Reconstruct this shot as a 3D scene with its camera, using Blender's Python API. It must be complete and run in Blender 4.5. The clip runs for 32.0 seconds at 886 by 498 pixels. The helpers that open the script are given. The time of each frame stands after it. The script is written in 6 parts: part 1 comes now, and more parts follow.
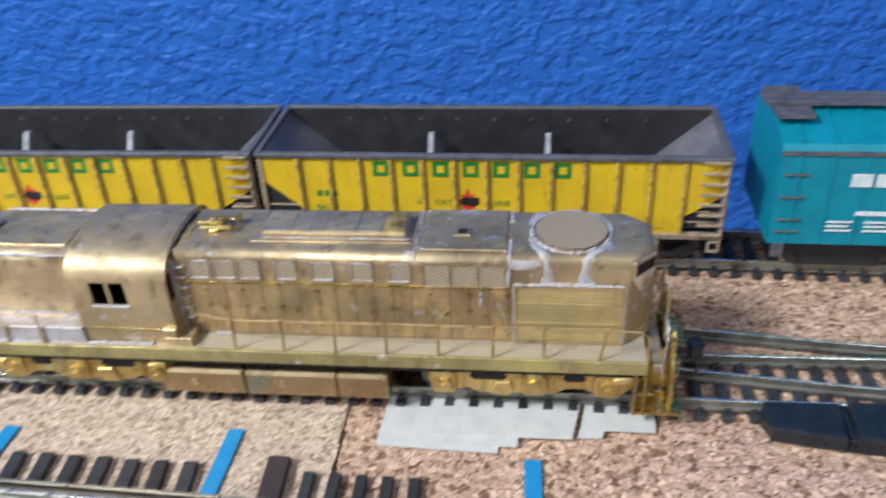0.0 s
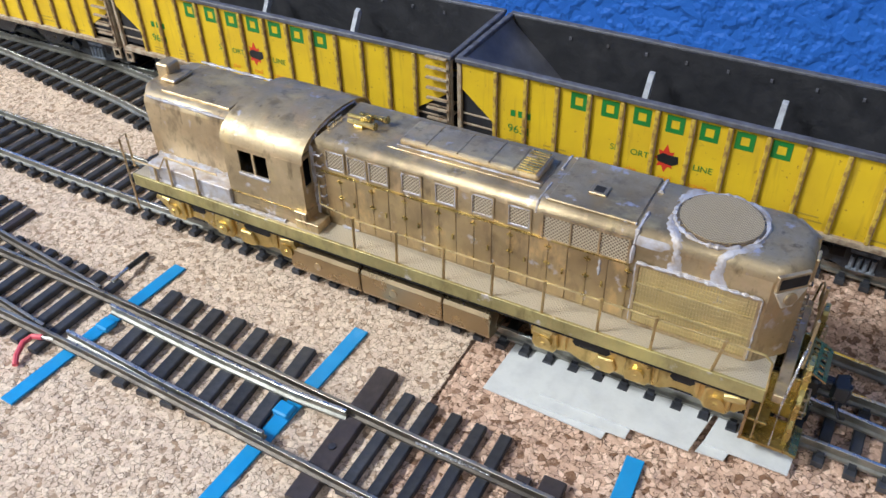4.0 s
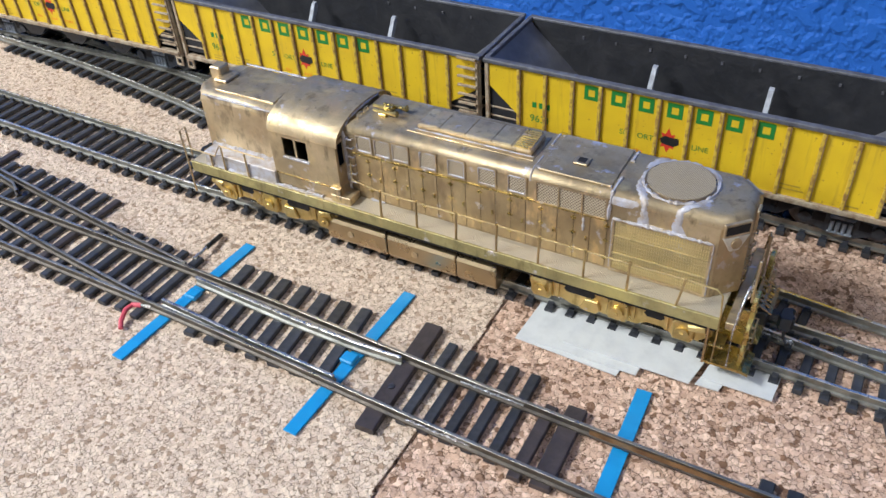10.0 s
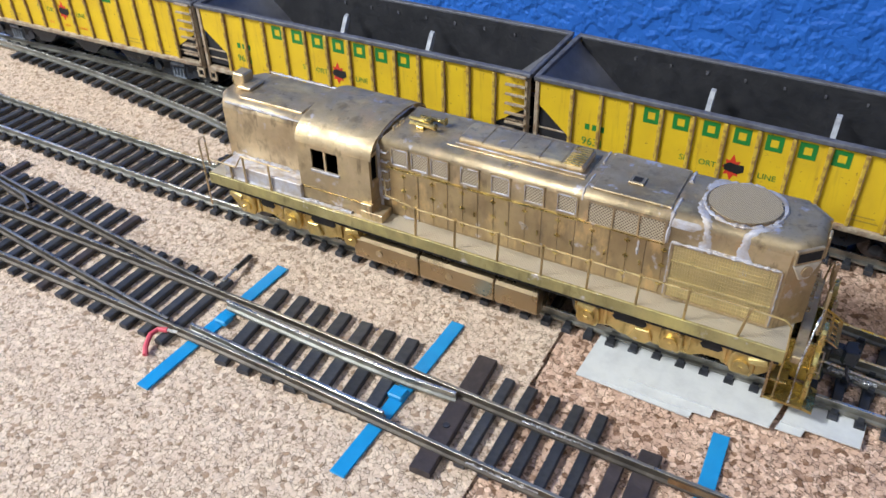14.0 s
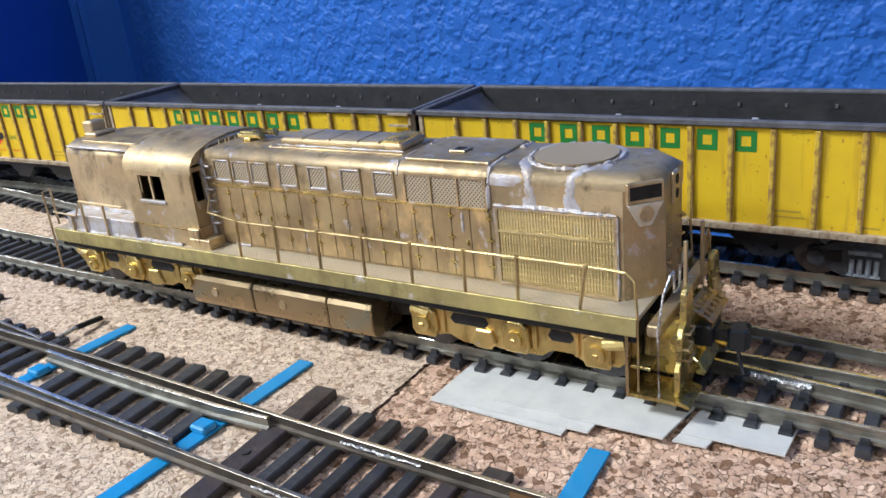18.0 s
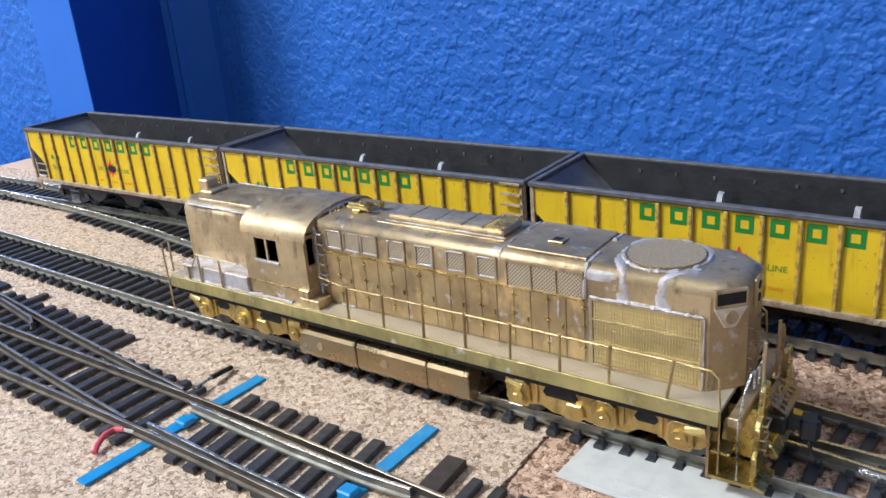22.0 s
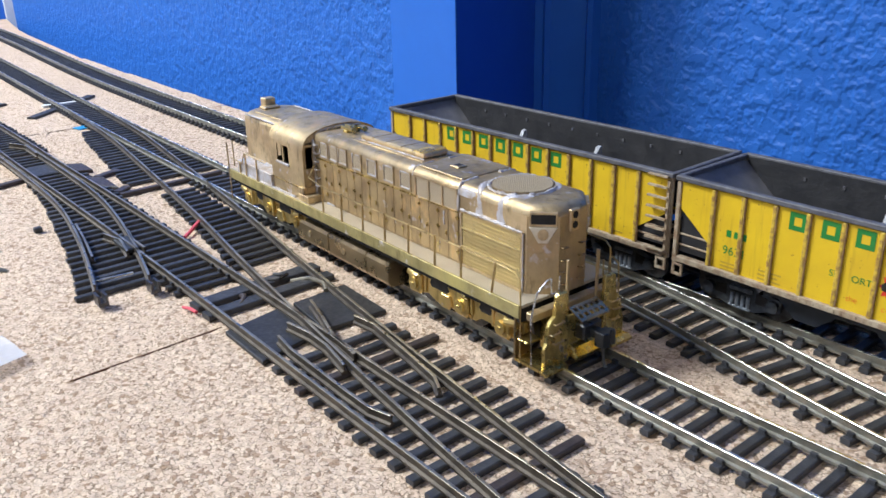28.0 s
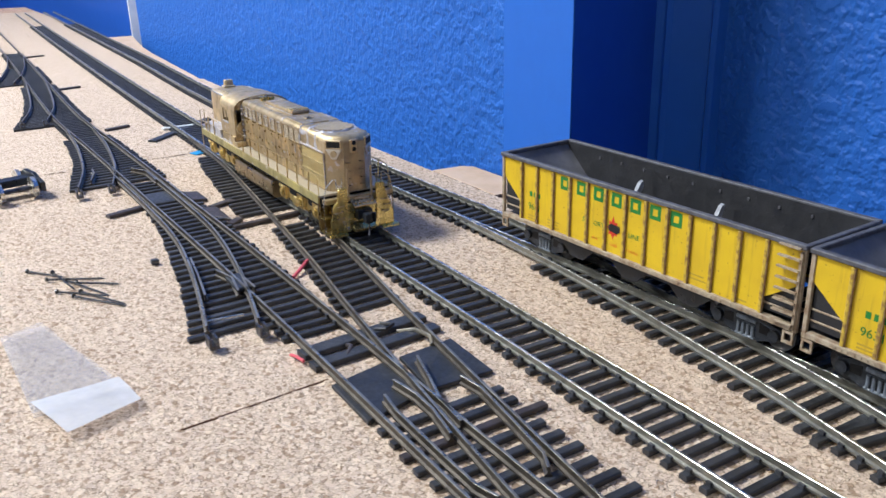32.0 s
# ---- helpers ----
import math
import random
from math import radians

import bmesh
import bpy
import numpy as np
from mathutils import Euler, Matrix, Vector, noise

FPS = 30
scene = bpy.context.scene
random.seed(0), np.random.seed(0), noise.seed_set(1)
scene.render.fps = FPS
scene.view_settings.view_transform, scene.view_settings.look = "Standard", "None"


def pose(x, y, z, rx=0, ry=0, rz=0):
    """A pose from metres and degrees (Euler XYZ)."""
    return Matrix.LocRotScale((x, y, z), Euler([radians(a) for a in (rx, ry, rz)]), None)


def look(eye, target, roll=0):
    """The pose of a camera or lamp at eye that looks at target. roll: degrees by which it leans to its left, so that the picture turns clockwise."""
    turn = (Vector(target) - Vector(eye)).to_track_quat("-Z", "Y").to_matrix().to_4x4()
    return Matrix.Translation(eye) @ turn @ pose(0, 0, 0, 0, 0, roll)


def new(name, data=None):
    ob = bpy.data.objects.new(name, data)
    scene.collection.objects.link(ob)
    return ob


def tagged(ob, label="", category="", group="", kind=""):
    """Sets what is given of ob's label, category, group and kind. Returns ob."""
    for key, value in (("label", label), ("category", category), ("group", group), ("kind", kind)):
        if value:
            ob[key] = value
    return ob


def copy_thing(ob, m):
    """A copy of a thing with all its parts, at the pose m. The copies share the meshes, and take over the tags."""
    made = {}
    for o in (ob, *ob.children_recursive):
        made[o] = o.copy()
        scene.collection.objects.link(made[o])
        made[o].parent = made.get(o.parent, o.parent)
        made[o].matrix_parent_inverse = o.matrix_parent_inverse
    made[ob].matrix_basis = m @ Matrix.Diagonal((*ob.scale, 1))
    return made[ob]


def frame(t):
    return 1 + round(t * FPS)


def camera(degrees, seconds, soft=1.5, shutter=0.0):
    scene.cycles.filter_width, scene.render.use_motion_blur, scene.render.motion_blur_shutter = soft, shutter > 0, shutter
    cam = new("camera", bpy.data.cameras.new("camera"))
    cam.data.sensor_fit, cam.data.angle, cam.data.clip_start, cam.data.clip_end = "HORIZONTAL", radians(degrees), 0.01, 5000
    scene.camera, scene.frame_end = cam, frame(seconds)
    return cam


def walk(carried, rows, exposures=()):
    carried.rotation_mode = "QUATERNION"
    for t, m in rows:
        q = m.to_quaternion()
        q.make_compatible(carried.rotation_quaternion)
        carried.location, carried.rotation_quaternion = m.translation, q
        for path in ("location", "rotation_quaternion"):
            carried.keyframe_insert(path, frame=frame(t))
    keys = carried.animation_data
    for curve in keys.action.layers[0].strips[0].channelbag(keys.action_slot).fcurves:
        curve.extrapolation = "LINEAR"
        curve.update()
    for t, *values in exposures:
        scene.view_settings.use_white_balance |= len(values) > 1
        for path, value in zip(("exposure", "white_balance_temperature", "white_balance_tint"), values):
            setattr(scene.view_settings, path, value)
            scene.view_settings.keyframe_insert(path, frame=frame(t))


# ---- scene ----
cam = camera(56.12, 32.0, 1.5, 0.4)
PATH = [
    (0, (-0.01367, -0.16455, 0.14952), (-0.03980, 0.00222, 0.04227), -3.25),
    (0.5, (0.00023, -0.17090, 0.14252), (-0.06119, -0.01362, 0.03533), -6.48),
    (1, (0.01124, -0.16921, 0.14022), (-0.06201, -0.01819, 0.03147), -3.01),
    (1.5, (0.02376, -0.16459, 0.13748), (-0.05017, -0.02685, 0.01274), 0.21),
    (2, (0.02430, -0.16302, 0.14936), (-0.05303, -0.02952, 0.02210), 0.14),
    (2.5, (0.01940, -0.15878, 0.14905), (-0.06112, -0.02679, 0.02218), -0.38),
    (3, (0.00959, -0.14811, 0.15594), (-0.07275, -0.01617, 0.03018), -1.74),
    (3.5, (0.00439, -0.14313, 0.15217), (-0.07484, -0.01006, 0.02562), -1.12),
    (5.5, (0.01243, -0.13857, 0.14763), (-0.07024, 0.00203, 0.03188), -3.14),
    (6, (0.01486, -0.14359, 0.15191), (-0.06797, -0.00192, 0.03759), -3.72),
    (6.5, (0.00886, -0.15024, 0.15175), (-0.07650, -0.01384, 0.03296), -5.82),
    (7, (0.00868, -0.15621, 0.14733), (-0.07629, -0.02485, 0.02273), -4.43),
    (7.5, (0.01466, -0.16038, 0.15792), (-0.07230, -0.03035, 0.03329), -4.11),
    (8, (0.01702, -0.15859, 0.16070), (-0.07046, -0.02833, 0.03669), -4.02),
    (8.5, (0.01579, -0.15732, 0.16669), (-0.07147, -0.02803, 0.04151), -4.27),
    (9, (0.01419, -0.16626, 0.16675), (-0.07126, -0.03490, 0.04249), -4.11),
    (9.5, (0.01942, -0.16698, 0.16716), (-0.06323, -0.03526, 0.04139), -3.81),
    (10, (0.01736, -0.17083, 0.16807), (-0.06601, -0.04003, 0.04181), -3.97),
    (10.5, (0.01801, -0.17160, 0.16606), (-0.06508, -0.04105, 0.03935), -3.59),
    (11, (0.01028, -0.16537, 0.16191), (-0.07090, -0.03371, 0.03512), -1.89),
    (11.5, (0.01090, -0.16388, 0.15449), (-0.06888, -0.03187, 0.02718), -1.14),
    (12, (0.00760, -0.16844, 0.15752), (-0.07291, -0.03692, 0.03016), -1.00),
    (12.5, (0.00485, -0.17077, 0.15869), (-0.07542, -0.03912, 0.03131), -1.27),
    (13, (0.00126, -0.16500, 0.16002), (-0.07930, -0.03368, 0.03249), -1.41),
    (13.5, (-0.00233, -0.16759, 0.16414), (-0.08324, -0.03600, 0.03711), -1.61),
    (15.5, (-0.02858, -0.17223, 0.10120), (-0.10598, -0.01024, 0.01305), -1.15),
    (16, (-0.03358, -0.16270, 0.08623), (-0.11117, 0.00079, 0.00107), -1.67),
    (16.5, (-0.01372, -0.16685, 0.09368), (-0.09558, -0.00174, 0.01600), -1.89),
    (17, (0.01612, -0.15143, 0.09461), (-0.07808, 0.00962, 0.02256), -3.89),
    (17.5, (0.02649, -0.14489, 0.09914), (-0.07984, 0.00783, 0.02586), -6.20),
    (18, (0.03527, -0.14234, 0.09047), (-0.07143, 0.01118, 0.01944), -6.00),
    (18.5, (0.03594, -0.14772, 0.09196), (-0.07150, 0.00560, 0.02160), -5.12),
    (19, (0.03395, -0.15135, 0.09012), (-0.07279, 0.00311, 0.02119), -3.69),
    (19.5, (0.01669, -0.16191, 0.09875), (-0.08775, -0.00760, 0.02607), -0.50),
    (20, (0.01409, -0.15691, 0.10899), (-0.09355, -0.00397, 0.03811), -1.14),
    (20.5, (0.00903, -0.16084, 0.11052), (-0.11215, -0.01730, 0.04185), -4.96),
    (21, (0.02803, -0.16725, 0.11247), (-0.09055, -0.02189, 0.04311), -5.73),
    (21.5, (0.02983, -0.16407, 0.11552), (-0.08494, -0.01602, 0.04544), -5.17),
    (22, (0.02310, -0.15845, 0.11678), (-0.09081, -0.01040, 0.04533), -4.92),
    (22.5, (0.01578, -0.15528, 0.11586), (-0.09684, -0.00880, 0.03931), -3.89),
    (23, (0.00355, -0.15243, 0.11191), (-0.10914, -0.00662, 0.03420), -2.52),
    (23.5, (-0.00408, -0.15198, 0.11162), (-0.12297, -0.01091, 0.03441), -2.75),
    (24, (-0.01128, -0.15091, 0.11342), (-0.13183, -0.01113, 0.03642), -1.71),
    (24.5, (-0.02954, -0.15213, 0.11379), (-0.15891, -0.02162, 0.03484), -1.86),
    (25, (-0.05157, -0.15537, 0.11562), (-0.19259, -0.03723, 0.03715), -3.13),
    (25.5, (-0.08029, -0.15535, 0.11321), (-0.22190, -0.03712, 0.03595), -2.48),
    (27.5, (-0.09169, -0.15010, 0.11646), (-0.23900, -0.03691, 0.04239), -2.30),
    (28, (-0.09934, -0.15074, 0.11424), (-0.24655, -0.03690, 0.04096), -1.34),
    (28.5, (-0.10531, -0.15318, 0.11338), (-0.25477, -0.04203, 0.04053), -1.32),
    (29, (-0.10947, -0.15077, 0.11681), (-0.26364, -0.04605, 0.04425), -1.42),
    (29.5, (-0.11163, -0.14876, 0.11954), (-0.26828, -0.04712, 0.04790), -1.24),
    (30, (-0.11494, -0.14738, 0.12028), (-0.27474, -0.05054, 0.04896), -1.13),
    (30.5, (-0.11826, -0.14124, 0.12094), (-0.28089, -0.04847, 0.05063), -0.72),
    (31, (-0.11784, -0.13669, 0.12294), (-0.28024, -0.04328, 0.05293), -0.43),
    (31.5, (-0.11167, -0.13694, 0.12038), (-0.27380, -0.04284, 0.05067), -0.60),
    (32, (-0.11122, -0.14846, 0.12553), (-0.27214, -0.05262, 0.05539), -1.39),
]
walk(cam, [(t, look(eye, target, roll)) for t, eye, target, roll in PATH], [(0, 0.0), (25.5, 0.0), (28.0, -0.08), (30.0, -0.08), (31.0, -0.2), (32.0, -0.2)])

# ---------------------------------------------------------------- world and lamps
world = bpy.data.worlds.new("room_air")
scene.world = world
world.use_nodes = True
world.node_tree.nodes["Background"].inputs[0].default_value = (0.85, 0.93, 1.0, 1)
world.node_tree.nodes["Background"].inputs[1].default_value = 0.18


def area_lamp(name, eye, target, sx, sy, watts, colour):
    data = bpy.data.lights.new(name, "AREA")
    data.shape, data.size, data.size_y, data.energy, data.color = "RECTANGLE", sx, sy, watts, colour
    ob = new(name, data)
    ob.matrix_world = look(eye, target)
    return ob


# Unseen lamps: the first follows the wall's shadow edge, the others add fill
LAMPS = [((-1.1, -0.85, 1.28), 54), ((0.75, -0.95, 1.28), 5), ((-1.1, -1.95, 1.28), 36), ((-3.3, -0.7, 1.28), 24)]
for spot, watts in LAMPS:
    area_lamp("unseen_lamp", spot, (spot[0], spot[1], 0), 0.36, 0.36, watts, (0.90, 0.96, 1.0))

# ---------------------------------------------------------------- materials


def make(name, rough=0.6, metal=0.0, spec=0.5):
    m = bpy.data.materials.new(name)
    m.use_nodes = True
    b = m.node_tree.nodes["Principled BSDF"]
    b.inputs["Roughness"].default_value, b.inputs["Metallic"].default_value = rough, metal
    b.inputs["Specular IOR Level"].default_value = spec
    return m, m.node_tree.nodes, m.node_tree.links, b


def mixcol(nodes, links, fac, a, b, blend="MIX"):
    n = nodes.new("ShaderNodeMix")
    n.data_type, n.blend_type = "RGBA", blend
    for sock, v in ((n.inputs[0], fac), (n.inputs[6], a), (n.inputs[7], b)):
        if isinstance(v, (int, float)):
            sock.default_value = v
        elif isinstance(v, tuple):
            sock.default_value = (*v, 1)
        else:
            links.new(v, sock)
    return n.outputs[2]


def noise_fac(nodes, links, scale, lo, hi, detail=4.0, coord="Object", stretch=(1, 1, 1), rough=0.6):
    tc = nodes.new("ShaderNodeTexCoord")
    mp = nodes.new("ShaderNodeMapping")
    mp.inputs["Scale"].default_value = stretch
    n = nodes.new("ShaderNodeTexNoise")
    n.inputs["Scale"].default_value, n.inputs["Detail"].default_value, n.inputs["Roughness"].default_value = scale, detail, rough
    r = nodes.new("ShaderNodeMapRange")
    r.inputs[1].default_value, r.inputs[2].default_value = lo, hi
    links.new(tc.outputs[coord], mp.inputs[0])
    links.new(mp.outputs[0], n.inputs["Vector"])
    links.new(n.outputs["Fac"], r.inputs[0])
    return r.outputs[0]


def bump(nodes, links, bsdf, height, strength, dist):
    n = nodes.new("ShaderNodeBump")
    n.inputs["Strength"].default_value, n.inputs["Distance"].default_value = strength, dist
    links.new(height, n.inputs["Height"])
    links.new(n.outputs[0], bsdf.inputs["Normal"])


def plain(name, colour, dark, rough=0.6, metal=0.0, scale=300.0, grain=0.0002, lo=0.4, hi=0.7, vary=0.0):
    """Two mottled tones, fine relief; vary: how much whole objects differ."""
    m, nodes, links, b = make(name, rough, metal)
    c = mixcol(nodes, links, noise_fac(nodes, links, scale, lo, hi), colour, dark)
    if vary:
        oi = nodes.new("ShaderNodeObjectInfo")
        r = nodes.new("ShaderNodeMapRange")
        r.inputs[3].default_value, r.inputs[4].default_value = 1 - vary, 1 + vary
        links.new(oi.outputs["Random"], r.inputs[0])
        v = nodes.new("ShaderNodeCombineColor")
        for i in range(3):
            links.new(r.outputs[0], v.inputs[i])
        c = mixcol(nodes, links, 1.0, c, v.outputs[0], "MULTIPLY")
    links.new(c, b.inputs["Base Color"])
    rr = nodes.new("ShaderNodeMapRange")
    rr.inputs[3].default_value, rr.inputs[4].default_value = max(0.05, rough - 0.12), min(1, rough + 0.12)
    links.new(noise_fac(nodes, links, scale * 2.3, 0.3, 0.7), rr.inputs[0])
    links.new(rr.outputs[0], b.inputs["Roughness"])
    if grain:
        bump(nodes, links, b, noise_fac(nodes, links, scale * 4, 0.2, 0.8), 0.5, grain)
    return m


def cork(name, light, mid, dark, size):
    """Pressed cork: granules of their own tone (size in metres) with dark gaps between them."""
    m, nodes, links, b = make(name, 0.85, 0.0, 0.2)
    tc = nodes.new("ShaderNodeTexCoord")
    wob = nodes.new("ShaderNodeTexNoise")
    wob.inputs["Scale"].default_value, wob.inputs["Detail"].default_value = 0.8 / size, 3
    links.new(tc.outputs["Object"], wob.inputs["Vector"])
    off = nodes.new("ShaderNodeVectorMath")
    off.operation = "MULTIPLY_ADD"
    off.inputs[1].default_value = (size * 1.1, size * 1.1, size * 0.2)
    links.new(wob.outputs["Color"], off.inputs[0])
    links.new(tc.outputs["Object"], off.inputs[2])
    cells = []
    for feature, scale in (("F1", 1 / size), ("DISTANCE_TO_EDGE", 1 / size), ("F1", 2.7 / size)):
        v = nodes.new("ShaderNodeTexVoronoi")
        v.voronoi_dimensions, v.feature = "3D", feature
        v.inputs["Scale"].default_value = scale
        links.new(off.outputs[0], v.inputs["Vector"])
        cells.append(v)
    sep = nodes.new("ShaderNodeSeparateColor")
    links.new(cells[0].outputs["Color"], sep.inputs[0])
    ramp = nodes.new("ShaderNodeValToRGB")
    links.new(sep.outputs[0], ramp.inputs[0])
    el = ramp.color_ramp.elements
    el[0].position, el[0].color = 0.0, (*dark, 1)
    el[1].position, el[1].color = 1.0, (*light, 1)
    for p, c in ((0.07, dark), (0.16, mid), (0.55, mid), (0.75, light)):
        el.new(p).color = (*c, 1)
    sep2 = nodes.new("ShaderNodeSeparateColor")
    links.new(cells[2].outputs["Color"], sep2.inputs[0])
    chip = nodes.new("ShaderNodeMapRange")
    chip.inputs[1].default_value, chip.inputs[2].default_value, chip.inputs[4].default_value = 0.55, 0.95, 0.55
    links.new(sep2.outputs[1], chip.inputs[0])
    c = mixcol(nodes, links, chip.outputs[0], ramp.outputs[0], tuple(x * 0.72 for x in mid))
    gap = nodes.new("ShaderNodeMapRange")
    gap.inputs[1].default_value, gap.inputs[2].default_value, gap.inputs[3].default_value, gap.inputs[4].default_value = 0.0, 0.10, 0.85, 0.0
    links.new(cells[1].outputs["Distance"], gap.inputs[0])
    some = nodes.new("ShaderNodeMath")
    some.operation = "MULTIPLY"
    links.new(gap.outputs[0], some.inputs[0])
    links.new(noise_fac(nodes, links, 0.6 / size, 0.41, 0.58, 3), some.inputs[1])
    c = mixcol(nodes, links, some.outputs[0], c, tuple(x * 0.6 for x in dark))
    c = mixcol(nodes, links, noise_fac(nodes, links, 1.4 / size, 0.58, 0.66, 3), c, tuple(x * 0.7 for x in dark))
    links.new(c, b.inputs["Base Color"])
    h = nodes.new("ShaderNodeMath")
    h.operation = "MULTIPLY_ADD"
    h.inputs[1].default_value = -1.0
    links.new(some.outputs[0], h.inputs[0])
    links.new(sep.outputs[1], h.inputs[2])
    bump(nodes, links, b, h.outputs[0], 0.6, 0.0006)
    return m


def wall_paint(name, colour, dark, relief):
    m, nodes, links, b = make(name, 0.5, 0.0, 0.22)
    c = mixcol(nodes, links, noise_fac(nodes, links, 60, 0.3, 0.75), colour, dark)
    links.new(c, b.inputs["Base Color"])
    if relief:
        a = noise_fac(nodes, links, 165, 0.40, 0.62, 2, rough=0.5)
        s = noise_fac(nodes, links, 330, 0.3, 0.7, 2)
        mx = nodes.new("ShaderNodeMath")
        mx.operation = "MULTIPLY_ADD"
        mx.inputs[1].default_value = 0.18
        links.new(s, mx.inputs[0])
        links.new(a, mx.inputs[2])
        bump(nodes, links, b, mx.outputs[0], 0.5, 0.0018)
    return m


def brass(name, bright, brown, rough, patch=90.0, lo=0.35, hi=0.7, streak=(1, 1, 1), metal=0.7):
    """Tarnished brass: blotches, broad grime, fine specks and greyish flux stains."""
    m, nodes, links, b = make(name, rough, metal)
    c = mixcol(nodes, links, noise_fac(nodes, links, patch, lo, hi, 5, stretch=streak), bright, brown)
    c = mixcol(nodes, links, noise_fac(nodes, links, 28, 0.42, 0.72, 4), c, tuple(x * 0.72 for x in brown))
    c = mixcol(nodes, links, noise_fac(nodes, links, 210, 0.56, 0.68, 4, stretch=(1, 1, 0.5)), c, tuple(x * 0.8 for x in brown))
    c = mixcol(nodes, links, noise_fac(nodes, links, 900, 0.62, 0.82), c, tuple(x * 0.78 for x in brown))
    c = mixcol(nodes, links, noise_fac(nodes, links, 120, 0.55, 0.66, 6, stretch=(1.3, 1, 0.7)), c, (bright[0] * 0.92, bright[1] * 0.84, bright[2] * 0.80))
    c = mixcol(nodes, links, noise_fac(nodes, links, 75, 0.57, 0.70, 6, stretch=(0.8, 1.2, 0.6)), c, (bright[0] * 1.12, bright[1] * 1.12, bright[2] * 0.95))
    c = mixcol(nodes, links, noise_fac(nodes, links, 330, 0.60, 0.70, 5, stretch=(1, 1, 0.35)), c, tuple(x * 0.7 for x in brown))
    c = mixcol(nodes, links, noise_fac(nodes, links, 190, 0.62, 0.70, 6), c, (0.66, 0.62, 0.63))
    links.new(c, b.inputs["Base Color"])
    rr = nodes.new("ShaderNodeMapRange")
    rr.inputs[3].default_value, rr.inputs[4].default_value = rough - 0.12, rough + 0.18
    links.new(noise_fac(nodes, links, 240, 0.3, 0.7), rr.inputs[0])
    links.new(rr.outputs[0], b.inputs["Roughness"])
    bump(nodes, links, b, noise_fac(nodes, links, 1100, 0.2, 0.8), 0.4, 0.00014)
    return m


def yellow_car(name):
    """Weathered yellow: dirt at random and streaks that run down the side."""
    m, nodes, links, b = make(name, 0.5, 0.0, 0.35)
    base = mixcol(nodes, links, noise_fac(nodes, links, 60, 0.3, 0.7), (0.74, 0.50, 0.020), (0.62, 0.395, 0.022))
    st = noise_fac(nodes, links, 260, 0.55, 0.8, 4, stretch=(1, 1, 0.08))
    base = mixcol(nodes, links, st, base, (0.34, 0.19, 0.03))
    spots = noise_fac(nodes, links, 700, 0.66, 0.76, 3)
    base = mixcol(nodes, links, spots, base, (0.30, 0.15, 0.03))
    links.new(base, b.inputs["Base Color"])
    bump(nodes, links, b, noise_fac(nodes, links, 900, 0.2, 0.8), 0.3, 0.0001)
    return m


def screen_mesh(name, wire, gap, pitch, flat=False):
    """Fine woven wire over a dark hollow."""
    m, nodes, links, b = make(name, 0.5, 0.3)
    tc = nodes.new("ShaderNodeTexCoord")
    facs = []
    for ang in (45, -45):
        mp = nodes.new("ShaderNodeMapping")
        mp.inputs["Rotation"].default_value = (0, 0, radians(ang)) if flat else (0, radians(ang), 0)
        links.new(tc.outputs["Object"], mp.inputs[0])
        w = nodes.new("ShaderNodeTexWave")
        w.inputs["Scale"].default_value = 0.314 / pitch
        links.new(mp.outputs[0], w.inputs["Vector"])
        r = nodes.new("ShaderNodeMapRange")
        r.inputs[1].default_value, r.inputs[2].default_value = 0.5, 0.8
        links.new(w.outputs["Fac"], r.inputs[0])
        facs.append(r.outputs[0])
    mxn = nodes.new("ShaderNodeMath")
    mxn.operation = "MAXIMUM"
    links.new(facs[0], mxn.inputs[0])
    links.new(facs[1], mxn.inputs[1])
    c = mixcol(nodes, links, mxn.outputs[0], gap, wire)
    links.new(c, b.inputs["Base Color"])
    bump(nodes, links, b, mxn.outputs[0], 0.8, 0.0003)
    return m


CORK_A = cork("cork_light", (0.76, 0.60, 0.455), (0.665, 0.505, 0.382), (0.38, 0.255, 0.17), 0.0013)
CORK_B = cork("cork_warm", (0.77, 0.54, 0.40), (0.595, 0.39, 0.28), (0.22, 0.12, 0.072), 0.0015)
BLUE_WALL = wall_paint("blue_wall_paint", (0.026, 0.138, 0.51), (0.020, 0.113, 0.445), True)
# Darker copy of the smooth blue; carries shade on the corner's return face
BLUE_DARKER = wall_paint("darker_smooth_blue", (0.016, 0.095, 0.44), (0.014, 0.085, 0.41), False)
BLUE_SMOOTH = wall_paint("smooth_blue_paint", (0.022, 0.132, 0.52), (0.020, 0.122, 0.49), False)
TIE = plain("tie_plastic", (0.025, 0.027, 0.033), (0.046, 0.047, 0.053), 0.48, 0, 250, 0.0001, vary=0.3)
TIE_BROWN = plain("tie_brown", (0.036, 0.028, 0.029), (0.062, 0.048, 0.047), 0.5, 0, 250, 0.0001)
RAIL = plain("nickel_rail", (0.74, 0.72, 0.66), (0.64, 0.62, 0.55), 0.27, 0.9, 120, 0)
RAIL_OLD = plain("tarnished_rail", (0.43, 0.39, 0.31), (0.27, 0.23, 0.17), 0.34, 0.85, 90, 0)
RAIL_SIDE = plain("weathered_rail_side", (0.34, 0.33, 0.29), (0.19, 0.18, 0.15), 0.4, 0.75, 150, 0)
RAIL_SIDE_OLD = plain("dark_rail_side", (0.12, 0.10, 0.08), (0.06, 0.05, 0.042), 0.45, 0.6, 150, 0)
RAIL_RUST = plain("rusty_rail", (0.30, 0.17, 0.08), (0.12, 0.06, 0.03), 0.5, 0.6, 120, 0)
